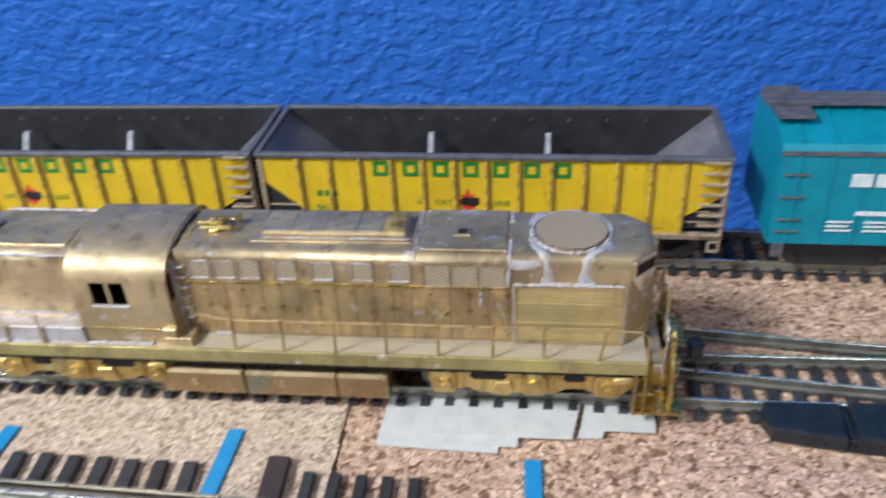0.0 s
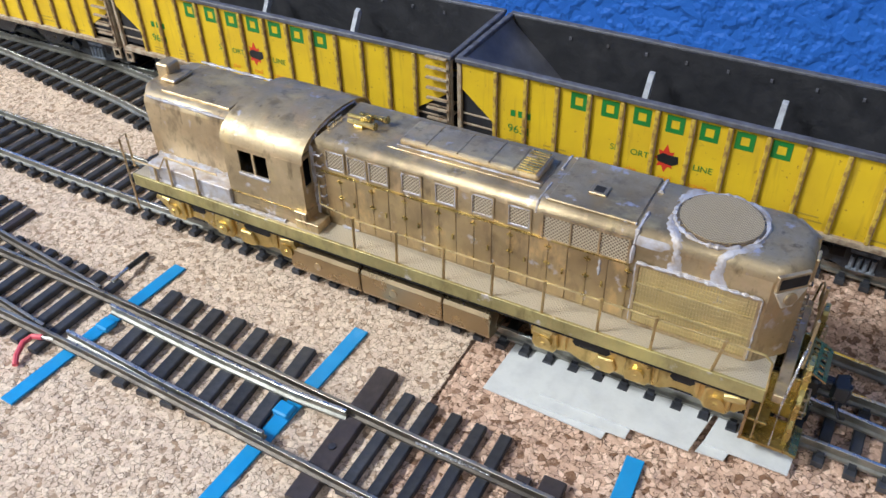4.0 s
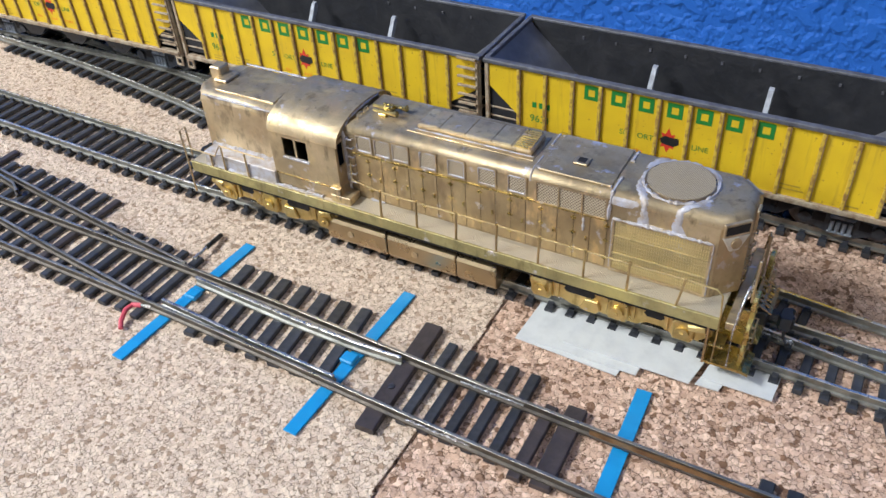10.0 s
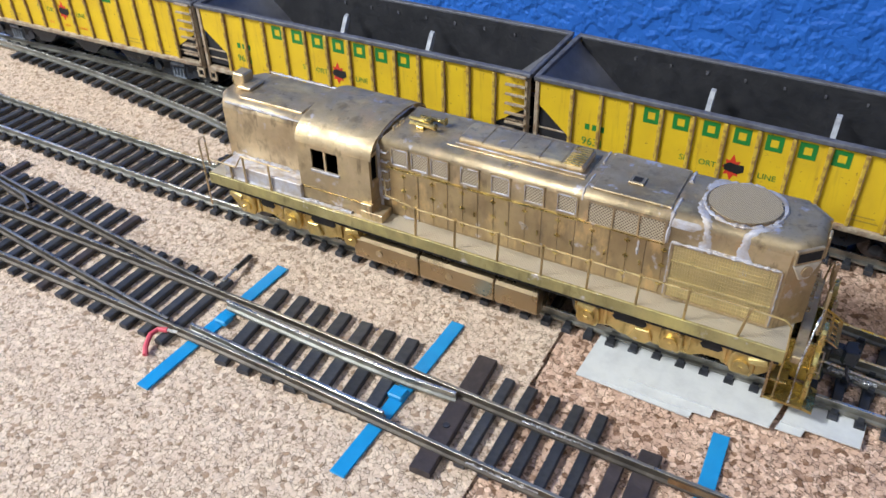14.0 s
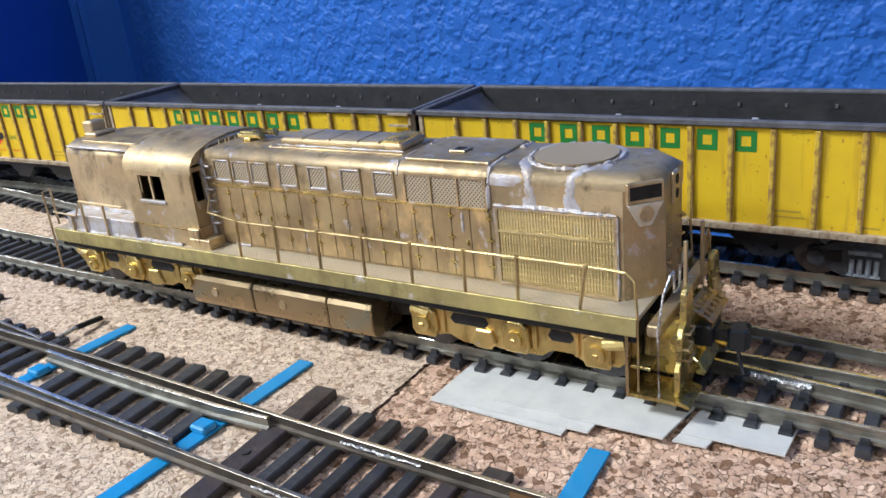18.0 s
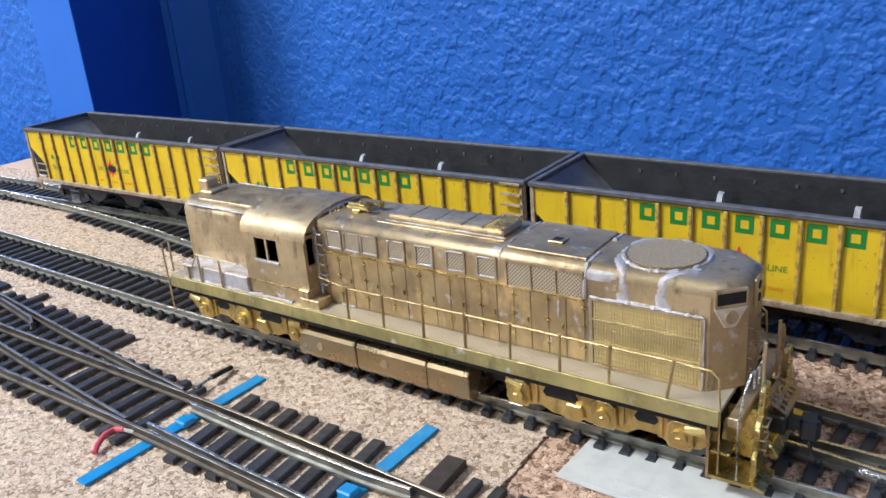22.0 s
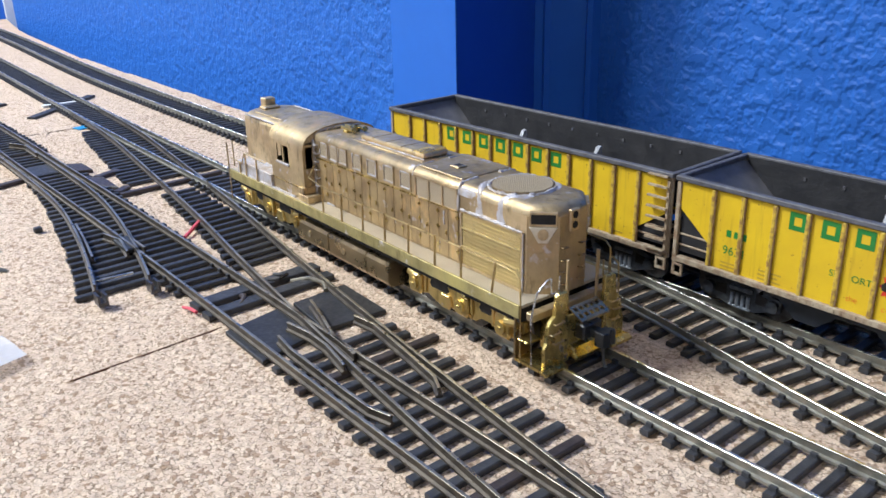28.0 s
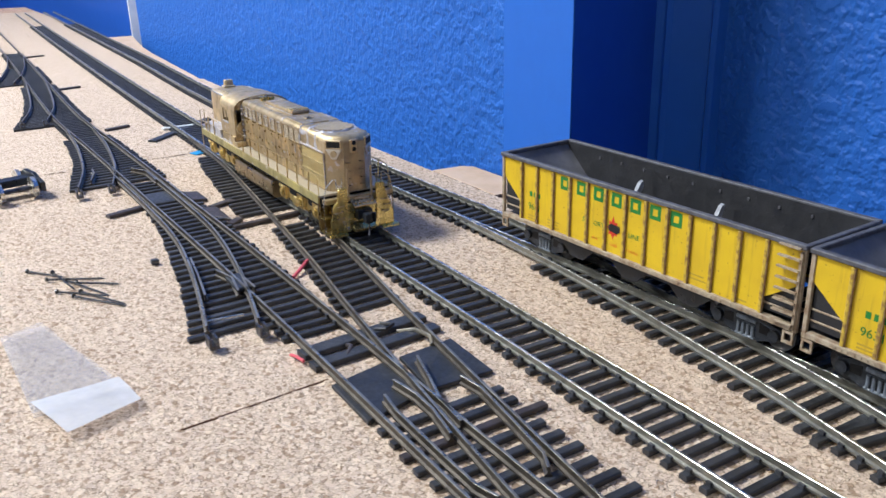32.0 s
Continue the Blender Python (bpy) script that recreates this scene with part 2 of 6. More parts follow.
BRASS = brass("tarnished_brass", (0.72, 0.57, 0.35), (0.46, 0.345, 0.215), 0.43, metal=0.8)
BRASS_ROOF = brass("brown_brass", (0.61, 0.475, 0.29), (0.40, 0.30, 0.175), 0.45, 60, metal=0.75)
BRASS_DOOR = brass("door_brass", (0.76, 0.59, 0.31), (0.44, 0.315, 0.18), 0.43, 48, 0.36, 0.62, streak=(1, 1, 0.45), metal=0.8)
BRASS_BRIGHT = brass("bright_brass", (0.80, 0.66, 0.29), (0.50, 0.37, 0.13), 0.25, 160, metal=0.92)
BRASS_CAST = brass("cast_brass", (0.78, 0.60, 0.25), (0.50, 0.35, 0.12), 0.36, 160, metal=0.88)
RAIL_WIRE = brass("dull_brass_wire", (0.68, 0.53, 0.27), (0.46, 0.34, 0.17), 0.35, 160, metal=0.85)
DOOR_GAP = plain("dark_seam", (0.20, 0.14, 0.08), (0.28, 0.20, 0.11), 0.6, 0.3, 300, 0)
GRILLE = brass("pale_brass_grille", (0.80, 0.67, 0.36), (0.62, 0.50, 0.26), 0.42, 160)
BRASS_TANK = plain("tank_brass", (0.42, 0.31, 0.18), (0.33, 0.24, 0.13), 0.30, 0.85, 70, 0.00005, 0.35, 0.75)
SOLDER = plain("solder", (0.50, 0.49, 0.53), (0.37, 0.29, 0.21), 0.5, 0.3, 330, 0.0002)
SHINY = plain("bright_solder", (0.75, 0.75, 0.76), (0.30, 0.29, 0.28), 0.25, 0.9, 420, 0.0003)
SLOPE = plain("dusty_black", (0.10, 0.10, 0.115), (0.19, 0.185, 0.195), 0.5, 0, 70, 0.0002)
SCREEN = screen_mesh("wire_screen", (0.55, 0.46, 0.33), (0.17, 0.12, 0.075), 0.00062)
TREAD = screen_mesh("tread_plate", (0.58, 0.50, 0.38), (0.53, 0.45, 0.33), 0.0006, True)
SILL = brass("olive_brass", (0.52, 0.44, 0.20), (0.34, 0.28, 0.12), 0.52, 120, metal=0.6)
FAN_SCREEN = screen_mesh("fan_screen", (0.56, 0.45, 0.29), (0.27, 0.20, 0.12), 0.00052, True)
# Near-black that stands in for shade in hollows and under bodies
HOLLOW_SHADE = plain("painted_hollow_shade", (0.01, 0.008, 0.008), (0.016, 0.013, 0.012), 0.8, 0, 200, 0)
YELLOW = yellow_car("weathered_yellow")
CAR_BLACK = plain("weathered_black", (0.014, 0.014, 0.017), (0.027, 0.026, 0.029), 0.6, 0, 140, 0.0002)
BRACE = plain("pale_grey_brace", (0.36, 0.37, 0.40), (0.20, 0.20, 0.22), 0.5, 0, 300, 0.0001)
CAR_GREY = plain("dusty_grey_edge", (0.115, 0.115, 0.13), (0.06, 0.055, 0.06), 0.55, 0, 300, 0.0001)
RIB = plain("rusty_yellow_rib", (0.60, 0.41, 0.05), (0.30, 0.17, 0.05), 0.6, 0, 420, 0.0001, 0.45, 0.62)
PALE = plain("pale_brass_plate", (0.74, 0.68, 0.57), (0.58, 0.50, 0.38), 0.42, 0.3, 300, 0.0001)
RUSTY = plain("rust_brown", (0.23, 0.13, 0.06), (0.42, 0.30, 0.17), 0.7, 0, 500, 0.0001)
STEP_TAN = plain("dusty_tan", (0.42, 0.34, 0.24), (0.24, 0.15, 0.09), 0.65, 0, 400, 0.0001)
# Paler slate for the springs, bolster and spring plank
TRUCK_EDGE = plain("pale_slate_edge", (0.22, 0.25, 0.29), (0.10, 0.11, 0.13), 0.42, 0, 500, 0.0001)
TRUCK_BLUE = plain("slate_plastic", (0.020, 0.024, 0.032), (0.055, 0.060, 0.07), 0.45, 0, 500, 0.0001)
GREEN = plain("green_print", (0.012, 0.20, 0.035), (0.02, 0.165, 0.03), 0.5, 0, 400, 0)
RED = plain("red_print", (0.62, 0.04, 0.02), (0.5, 0.05, 0.02), 0.5, 0, 400, 0)
BLACK_INK = plain("black_print", (0.012, 0.012, 0.012), (0.02, 0.02, 0.02), 0.5, 0, 400, 0)
FAINT = plain("faint_print", (0.42, 0.27, 0.03), (0.5, 0.33, 0.03), 0.5, 0, 900, 0)
ORANGE = plain("orange_print", (0.75, 0.22, 0.02), (0.7, 0.25, 0.02), 0.5, 0, 900, 0)
TEAL = plain("teal_paint", (0.0, 0.24, 0.33), (0.0, 0.19, 0.27), 0.45, 0, 120, 0.0001)
WHITE_INK = plain("white_print", (0.75, 0.78, 0.78), (0.5, 0.6, 0.62), 0.5, 0, 600, 0)
PAPER = plain("grey_card", (0.60, 0.60, 0.58), (0.52, 0.52, 0.51), 0.8, 0, 200, 0.00005)
BLUE_TAPE = plain("bright_blue_styrene", (0.008, 0.265, 0.56), (0.008, 0.225, 0.50), 0.4, 0, 150, 0)
BLACK_PLASTIC = plain("black_plastic", (0.010, 0.013, 0.018), (0.018, 0.022, 0.03), 0.35, 0, 200, 0)
DARK_STEEL = plain("dark_steel", (0.12, 0.12, 0.125), (0.05, 0.045, 0.045), 0.4, 0.8, 400, 0)
RED_WIRE = plain("red_insulation", (0.70, 0.10, 0.13), (0.58, 0.08, 0.10), 0.45, 0, 300, 0)
BOX_WOOD = plain("raw_wood", (0.60, 0.43, 0.30), (0.5, 0.34, 0.22), 0.7, 0, 60, 0.0002)
WOOD_END = plain("brown_wood_edge", (0.16, 0.075, 0.04), (0.10, 0.045, 0.025), 0.7, 0, 120, 0.0002)
PLASTER = plain("room_paint", (0.70, 0.71, 0.72), (0.64, 0.65, 0.66), 0.9, 0, 3, 0)
FLOOR_M = plain("room_floor", (0.24, 0.24, 0.24), (0.18, 0.18, 0.18), 0.7, 0, 5, 0)
WHITE_PIPE = plain("white_plastic", (0.7, 0.72, 0.74), (0.6, 0.62, 0.66), 0.4, 0, 50, 0)
m, nodes, links, b = make("lamp_diffuser", 0.5)
b.inputs["Base Color"].default_value = (0.9, 0.9, 0.9, 1)
b.inputs["Emission Color"].default_value, b.inputs["Emission Strength"].default_value = (0.95, 0.98, 1, 1), 4.0
DIFFUSER = m
m, nodes, links, b = make("clear_film", 0.12)
b.inputs["Base Color"].default_value = (0.92, 0.93, 0.95, 1)
b.inputs["Alpha"].default_value = 0.22
links.new(mixcol(nodes, links, noise_fac(nodes, links, 60, 0.3, 0.7), (0.50, 0.51, 0.54), (0.66, 0.66, 0.68)), b.inputs["Base Color"])
bump(nodes, links, b, noise_fac(nodes, links, 45, 0.2, 0.8, 3), 0.6, 0.002)
FILM = m
m, nodes, links, b = make("milky_film", 0.2)
b.inputs["Alpha"].default_value = 0.6
links.new(mixcol(nodes, links, noise_fac(nodes, links, 90, 0.3, 0.7), (0.70, 0.71, 0.74), (0.85, 0.85, 0.87)), b.inputs["Base Color"])
bump(nodes, links, b, noise_fac(nodes, links, 60, 0.2, 0.8, 3), 0.5, 0.0015)
MILKY = m

# ---------------------------------------------------------------- mesh helpers
MM = 0.001


def data_of(bm, name, material, smooth=False):
    me = bpy.data.meshes.new(name)
    bmesh.ops.recalc_face_normals(bm, faces=bm.faces)
    bm.to_mesh(me)
    bm.free()
    me.materials.append(material)
    if smooth:
        me.polygons.foreach_set("use_smooth", [True] * len(me.polygons))
    return me


def part(name, bm, material, parent, label="", smooth=False):
    """One mesh object under a thing or a part."""
    ob = new(name, data_of(bm, name, material, smooth) if isinstance(bm, bmesh.types.BMesh) else bm)
    ob.parent = parent
    if label:
        ob["label"] = label
    return ob


def thing(name, label, category, group="", m=None):
    ob = new(name)
    ob.empty_display_size = 0.01
    if m is not None:
        ob.matrix_world = m
    return tagged(ob, label, category, group)


def solid(name, bm, material, label, category="", group="", kind="", smooth=False):
    return tagged(new(name, data_of(bm, name, material, smooth)), label, category, group, kind)


def box(bm, x0, x1, y0, y1, z0, z1, bev=0.0, seg=1, m=None):
    """A box in millimetres."""
    c = [bm.verts.new((x * MM, y * MM, z * MM)) for x in (x0, x1) for y in (y0, y1) for z in (z0, z1)]
    fs = [bm.faces.new([c[i] for i in q]) for q in ((0, 1, 3, 2), (4, 6, 7, 5), (0, 4, 5, 1), (2, 3, 7, 6), (0, 2, 6, 4), (1, 5, 7, 3))]
    if m is not None:
        bmesh.ops.transform(bm, matrix=m, verts=c)
    if bev:
        es = list({e for f in fs for e in f.edges})
        bmesh.ops.bevel(bm, geom=es, offset=bev * MM, segments=seg, profile=0.5, affect="EDGES")
    return bm


def boxm(*a, **k):
    return box(bmesh.new(), *a, **k)


def prism(bm, pts, axis, a, b, bev=0.0, seg=2):
    """A polygon in millimetres, pushed along an axis from a to b."""
    def at(p, d):
        u, v = p
        return {"x": (d, u, v), "y": (u, d, v), "z": (u, v, d)}[axis]
    lo = [bm.verts.new(Vector(at(p, a)) * MM) for p in pts]
    hi = [bm.verts.new(Vector(at(p, b)) * MM) for p in pts]
    n = len(pts)
    fs = [bm.faces.new(lo), bm.faces.new(hi[::-1])]
    for i in range(n):
        fs.append(bm.faces.new((lo[i], hi[i], hi[(i + 1) % n], lo[(i + 1) % n])))
    if bev:
        es = list({e for f in fs[:2] for e in f.edges})
        bmesh.ops.bevel(bm, geom=es, offset=bev * MM, segments=seg, profile=0.5, affect="EDGES")
    return bm


def tube(bm, pts, r, sides=6, closed=False):
    """A wire through points in millimetres."""
    pts = [Vector(p) * MM for p in pts]
    rings = []
    for i, p in enumerate(pts):
        d = (pts[min(i + 1, len(pts) - 1)] - pts[max(i - 1, 0)]).normalized()
        q = d.to_track_quat("Z", "Y")
        rad = r[i] if isinstance(r, (list, tuple)) else r
        rings.append([bm.verts.new(p + q @ Vector((math.cos(2 * math.pi * k / sides) * rad * MM, math.sin(2 * math.pi * k / sides) * rad * MM, 0))) for k in range(sides)])
    for a, b2 in zip(rings, rings[1:]):
        for k in range(sides):
            bm.faces.new((a[k], a[(k + 1) % sides], b2[(k + 1) % sides], b2[k]))
    bm.faces.new(rings[0][::-1])
    bm.faces.new(rings[-1])
    return bm


def disc(bm, x, y, z, r, h, axis="z", sides=24, r2=None):
    """A round plug in millimetres, its base at x, y, z."""
    turn = {"z": Matrix(), "y": Matrix.Rotation(radians(90), 4, "X"), "x": Matrix.Rotation(radians(90), 4, "Y")}[axis]
    bmesh.ops.create_cone(bm, cap_ends=True, segments=sides, radius1=r * MM, radius2=(r if r2 is None else r2) * MM, depth=h * MM,
                          matrix=Matrix.Translation(Vector((x, y, z)) * MM) @ turn @ Matrix.Translation((0, 0, h * MM / 2)))
    return bm


def panel(bm, us, vs, holes, place, t):
    """A sheet with openings: cells between the cuts us and vs, but for holes (u0, u1, v0, v1); place turns (u, v, depth) into x, y, z."""
    us = sorted({*us, *(h[0] for h in holes), *(h[1] for h in holes)})
    vs = sorted({*vs, *(h[2] for h in holes), *(h[3] for h in holes)})
    cells = {(i, j) for i in range(len(us) - 1) for j in range(len(vs) - 1)
             if not any(h[0] < (us[i] + us[i + 1]) / 2 < h[1] and h[2] < (vs[j] + vs[j + 1]) / 2 < h[3] for h in holes)}
    made = {}

    def corner(i, j, k):
        if (i, j, k) not in made:
            made[i, j, k] = bm.verts.new(Vector(place(us[i], vs[j], k * t)) * MM)
        return made[i, j, k]
    for i, j in cells:
        for k in (0, 1):
            bm.faces.new([corner(i + a, j + c, k) for a, c in ((0, 0), (1, 0), (1, 1), (0, 1))])
        for di, dj, e in ((-1, 0, ((0, 0), (0, 1))), (1, 0, ((1, 0), (1, 1))), (0, -1, ((0, 0), (1, 0))), (0, 1, ((0, 1), (1, 1)))):
            if (i + di, j + dj) not in cells:
                (a, c), (a2, c2) = e
                bm.faces.new((corner(i + a, j + c, 0), corner(i + a2, j + c2, 0), corner(i + a2, j + c2, 1), corner(i + a, j + c, 1)))
    return bm


def words(text, size, material, parent, m, name="lettering", wide=1.0):
    """Printed writing as a thin mesh, its lower left corner at m."""
    cu = bpy.data.curves.new("writing", "FONT")
    cu.body, cu.size, cu.extrude, cu.space_character = text, size * MM, 0.00002, wide
    tmp = bpy.data.objects.new("writing", cu)
    scene.collection.objects.link(tmp)
    bpy.context.view_layer.update()
    me = bpy.data.meshes.new_from_object(tmp)
    bpy.data.objects.remove(tmp)
    me.materials.append(material)
    ob = new(name, me)
    ob.parent = parent
    ob.matrix_local = m
    return ob


def smooth_line(pts, step):
    """Points along a smooth line through pts (x, y in millimetres), every step millimetres, with the way they run."""
    p = [Vector((*q, 0)) for q in pts]
    p = [2 * p[0] - p[1], *p, 2 * p[-1] - p[-2]]
    raw = []
    for i in range(1, len(p) - 2):
        n = 24
        for k in range(n):
            t = k / n
            a, b2, c, d = p[i - 1], p[i], p[i + 1], p[i + 2]
            raw.append(0.5 * ((2 * b2) + (c - a) * t + (2 * a - 5 * b2 + 4 * c - d) * t * t + (3 * b2 - a - 3 * c + d) * t ** 3))
    raw.append(p[-2])
    out, left = [raw[0]], step
    for a, b2 in zip(raw, raw[1:]):
        seg = (b2 - a).length
        while seg >= left:
            a = a + (b2 - a).normalized() * left
            out.append(a)
            seg -= left
            left = step
        left -= seg
    return out


def ways(pts):
    return [(pts[min(i + 1, len(pts) - 1)] - pts[max(i - 1, 0)]).normalized() for i in range(len(pts))]


# ---------------------------------------------------------------- room and board
def structure(name, bm, material, label):
    return solid(name, bm, material, label, kind="structure")


structure("room_floor", boxm(-4200, 2600, -3000, 2500, -1010, -1000), FLOOR_M, "brown floor of the hobby room")
structure("ceiling", boxm(-4200, 2600, -3000, 2500, 1300, 1320), PLASTER, "plain pale ceiling of the room")
structure("wall_west", boxm(-4210, -4200, -3000, 2500, -1000, 1300), BLUE_DARKER, "blue painted wall at the room's far end")
structure("wall_east", boxm(2600, 2610, -3000, 2500, -1000, 1300), PLASTER, "pale painted room wall")
structure("wall_south", boxm(-4200, 2600, -3010, -3000, -1000, 1300), PLASTER, "pale painted room wall")
structure("wall_north", boxm(-392.5, 2600, 178, 245, -1000, 1300), BLUE_WALL, "rough blue painted wall behind the freight cars")
structure("wall_corner_panel", prism(bmesh.new(), [(-392.5, 177), (-414, 163.2), (-420, 159.5), (-426, 172), (-426, 240), (-392.5, 240)], "z", -1000, 1300), BLUE_SMOOTH, "smooth dark blue casing set aslant in the recess")
bm = bmesh.new()
prism(bm, [(-1436.5, 124.3), (-481.8, 113.6), (-396.8, 90.1), (-422.5, 171.2), (-415.1, 236.7), (-1429.2, 178.6)], "z", -1000, 1300)
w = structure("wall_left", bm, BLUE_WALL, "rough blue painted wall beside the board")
w.data.materials.append(BLUE_DARKER)
# Return face: smooth paint, with its shade put into a darker blue
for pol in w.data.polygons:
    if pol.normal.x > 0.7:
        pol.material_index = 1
structure("corner_band", prism(bmesh.new(), [(-397, 89.5), (-481.5, 112.9), (-481.7, 113.8), (-397.3, 90.3)], "z", -1000, 1300), BLUE_SMOOTH, "smooth painted corner band of the wall")
structure("recess_ridge", prism(bmesh.new(), [(-415.6, 162.4), (-413.4, 161.8), (-411.8, 164.8), (-414, 166)], "z", -1000, 1300), BLUE_SMOOTH, "thin ridge in the painted recess")
structure("recess_bead", prism(bmesh.new(), [(-396.5, 174.4), (-393.6, 171.8), (-390.6, 172.6), (-390.2, 178.1), (-392.6, 178.4)], "z", -1000, 1300), BLUE_SMOOTH, "smooth bead at the edge of the rough wall")
structure("wall_far", boxm(-4200, -1436.5, 136.3, 245, -1000, 1300), BLUE_DARKER, "dark blue wall at the far end")

# Unseen fixtures, made up to hold those lamps on the ceiling
for (x, y, z), watts in LAMPS:
    lamp = thing("ceiling_light", "square white ceiling light out of view, added as a light source", "ceiling light", "ceiling lights", Matrix.Translation((x, y, 0)))
    bm = bmesh.new()
    panel(bm, (-230, 230), (-230, 230), [(-200, 200, -200, 200)], lambda u, v, w2: (u, v, 1282 + w2), 18)
    part("frame", bm, WHITE_PIPE, lamp)
    part("diffuser", boxm(-200, 200, -200, 200, 1292, 1299), DIFFUSER, lamp)

# two sheets of cork that meet in an uneven joint
SEAM = [(-61.2, 89.9), (-65.1, -9.3), (-63.1, -48.1), (-63.2, -79.2), (-59.8, -100.5), (-60.7, -206.7), (-60.4, -444.4)]


# the back edge of the board
EDGE = [(-2300, 57.9), (-1497, 65.9), (-992, 75.3), (-633, 81.9), (-396, 88.3), (-285, 89.5), (11, 86.2), (700, 86.2)]


def edge_y(x):
    return np.interp(x, [q[0] for q in EDGE], [q[1] for q in EDGE])


def seam_x(y):
    return np.interp(-y, [-q[1] for q in SEAM], [q[0] for q in SEAM])


def granules(x, y, cell, seed):
    """Height (0 to 1) of cork granules at x, y (millimetres)."""
    rng = np.random.default_rng(seed)
    n = 512
    px, py, hh = rng.random((n, n)), rng.random((n, n)), rng.random((n, n))
    wx = x + 0.35 * cell * np.sin(y * 2.1 + 1.3 * np.sin(x * 0.9))
    wy = y * 1.25 + 0.35 * cell * np.sin(x * 1.9 + 1.1 * np.sin(y * 1.3))
    gx, gy = np.floor(wx / cell).astype(int), np.floor(wy / cell).astype(int)
    d1 = np.full(x.shape, 9.0)
    d2, h = d1.copy(), np.zeros(x.shape)
    for i in (-1, 0, 1):
        for j in (-1, 0, 1):
            a, b2 = (gx + i) % n, (gy + j) % n
            d = np.hypot(gx + i + px[a, b2] - wx / cell, gy + j + py[a, b2] - wy / cell)
            first = d < d1
            d2 = np.where(first, d1, np.minimum(d2, d))
            h, d1 = np.where(first, hh[a, b2], h), np.minimum(d1, d)
    edge = np.clip((d2 - d1) / 0.22, 0, 1)
    return (0.25 + 0.75 * h) * (0.35 + 0.65 * edge)


def cork_field(name, x0, x1, y0, y1, step, cell, keep, material, label, seed, deep):
    """A sheet with real granules; keep: which places (x, y) belong to it."""
    xs, ys = np.arange(x0, x1, step), np.arange(y0, y1, step)
    gx, gy = np.meshgrid(xs, ys, indexing="ij")
    h = granules(gx, gy, cell, seed)
    co = np.stack([gx, gy, (h - 1) * deep], -1).reshape(-1, 3) * MM
    nx, ny = gx.shape
    idx = np.arange(nx * ny).reshape(nx, ny)
    q = np.stack([idx[:-1, :-1], idx[1:, :-1], idx[1:, 1:], idx[:-1, 1:]], -1).reshape(-1, 4)
    mid = (co[q[:, 0]] + co[q[:, 2]])[:, :2] / 2 / MM
    q = q[keep(mid[:, 0], mid[:, 1])]
    me = bpy.data.meshes.new(name)
    me.vertices.add(len(co))
    me.vertices.foreach_set("co", co.ravel())
    me.loops.add(len(q) * 4)
    me.loops.foreach_set("vertex_index", q.ravel().astype(np.int32))
    me.polygons.add(len(q))
    me.polygons.foreach_set("loop_start", np.arange(0, len(q) * 4, 4, dtype=np.int32))
    me.update(calc_edges=True)
    me.materials.append(material)
    return tagged(new(name, me), label, kind="structure")


cork_field("cork_sheet_left", -640, -38, -178, 94, 0.62, 1.9, lambda x, y: (x < seam_x(y) - 0.5) & (y < edge_y(x)), CORK_A, "pale cork sheet glued on the layout board", 3, 0.6)
cork_field("cork_sheet_right", -80, 130, -178, 94, 0.62, 2.1, lambda x, y: (x > seam_x(y) + 0.5) & (y < edge_y(x)), CORK_B, "reddish coarse cork sheet on the layout board", 5, 0.95)
cork_field("cork_sheet_far", -2100, -640, -200, 94, 2.2, 3.0, lambda x, y: y < edge_y(x), CORK_A, "pale cork sheet at the far end of the board", 7, 0.5)
bm = bmesh.new()
prism(bm, [(-2300, -420), (700, -420)] + [(x, y - 0.5) for x, y in EDGE[::-1]], "z", -6, -1.6)
structure("cork_base", bm, CORK_B, "lower layer of cork")
structure("layout_board", prism(bmesh.new(), [(-2300, -420), (700, -420)] + EDGE[::-1], "z", -40, -6.2), WOOD_END, "wooden board under the cork")

# ---------------------------------------------------------------- tracks
TIE_LONG, TIE_WIDE, TIE_HIGH, PITCH = 24.4, 2.5, 1.6, 6.3
RAIL_TOP = 4.5
PROFILE = [(-0.95, 1.55), (0.95, 1.55), (0.95, 2.2), (0.26, 2.5), (0.26, 3.7), (0.44, 3.9), (0.44, 4.42), (0.36, 4.5), (-0.36, 4.5), (-0.44, 4.42), (-0.44, 3.9), (-0.26, 3.7), (-0.26, 2.5), (-0.95, 2.2)]


def rail_mesh(pts):
    """The rail's section drawn along points (millimetres)."""
    bm = bmesh.new()
    rings = []
    for p, d in zip(pts, ways(pts)):
        s = Vector((-d.y, d.x, 0))
        rings.append([bm.verts.new((p + s * u + Vector((0, 0, v))) * MM) for u, v in PROFILE])
    n = len(PROFILE)
    for a, b2 in zip(rings, rings[1:]):
        for k in range(n):
            bm.faces.new((a[k], a[(k + 1) % n], b2[(k + 1) % n], b2[k]))
    bm.faces.new(rings[0][::-1])
    bm.faces.new(rings[-1])
    return bm


def rail_part(parent, pts, mat, name="rail", label=""):
    """A rail with a bright running head and weathered sides."""
    ob = part(name, rail_mesh(pts), mat, parent, label)
    ob.data.materials.append(RAIL_SIDE_OLD if mat is RAIL_OLD else RAIL_SIDE)
    for pol in ob.data.polygons:
        pol.material_index = 0 if pol.normal.z > 0.5 and pol.center.z > 4.3 * MM else 1
    return ob


def offset(pts, d):
    return [p + Vector((-w2.y, w2.x, 0)) * d for p, w2 in zip(pts, ways(pts))]


TIE_MESHES = {}


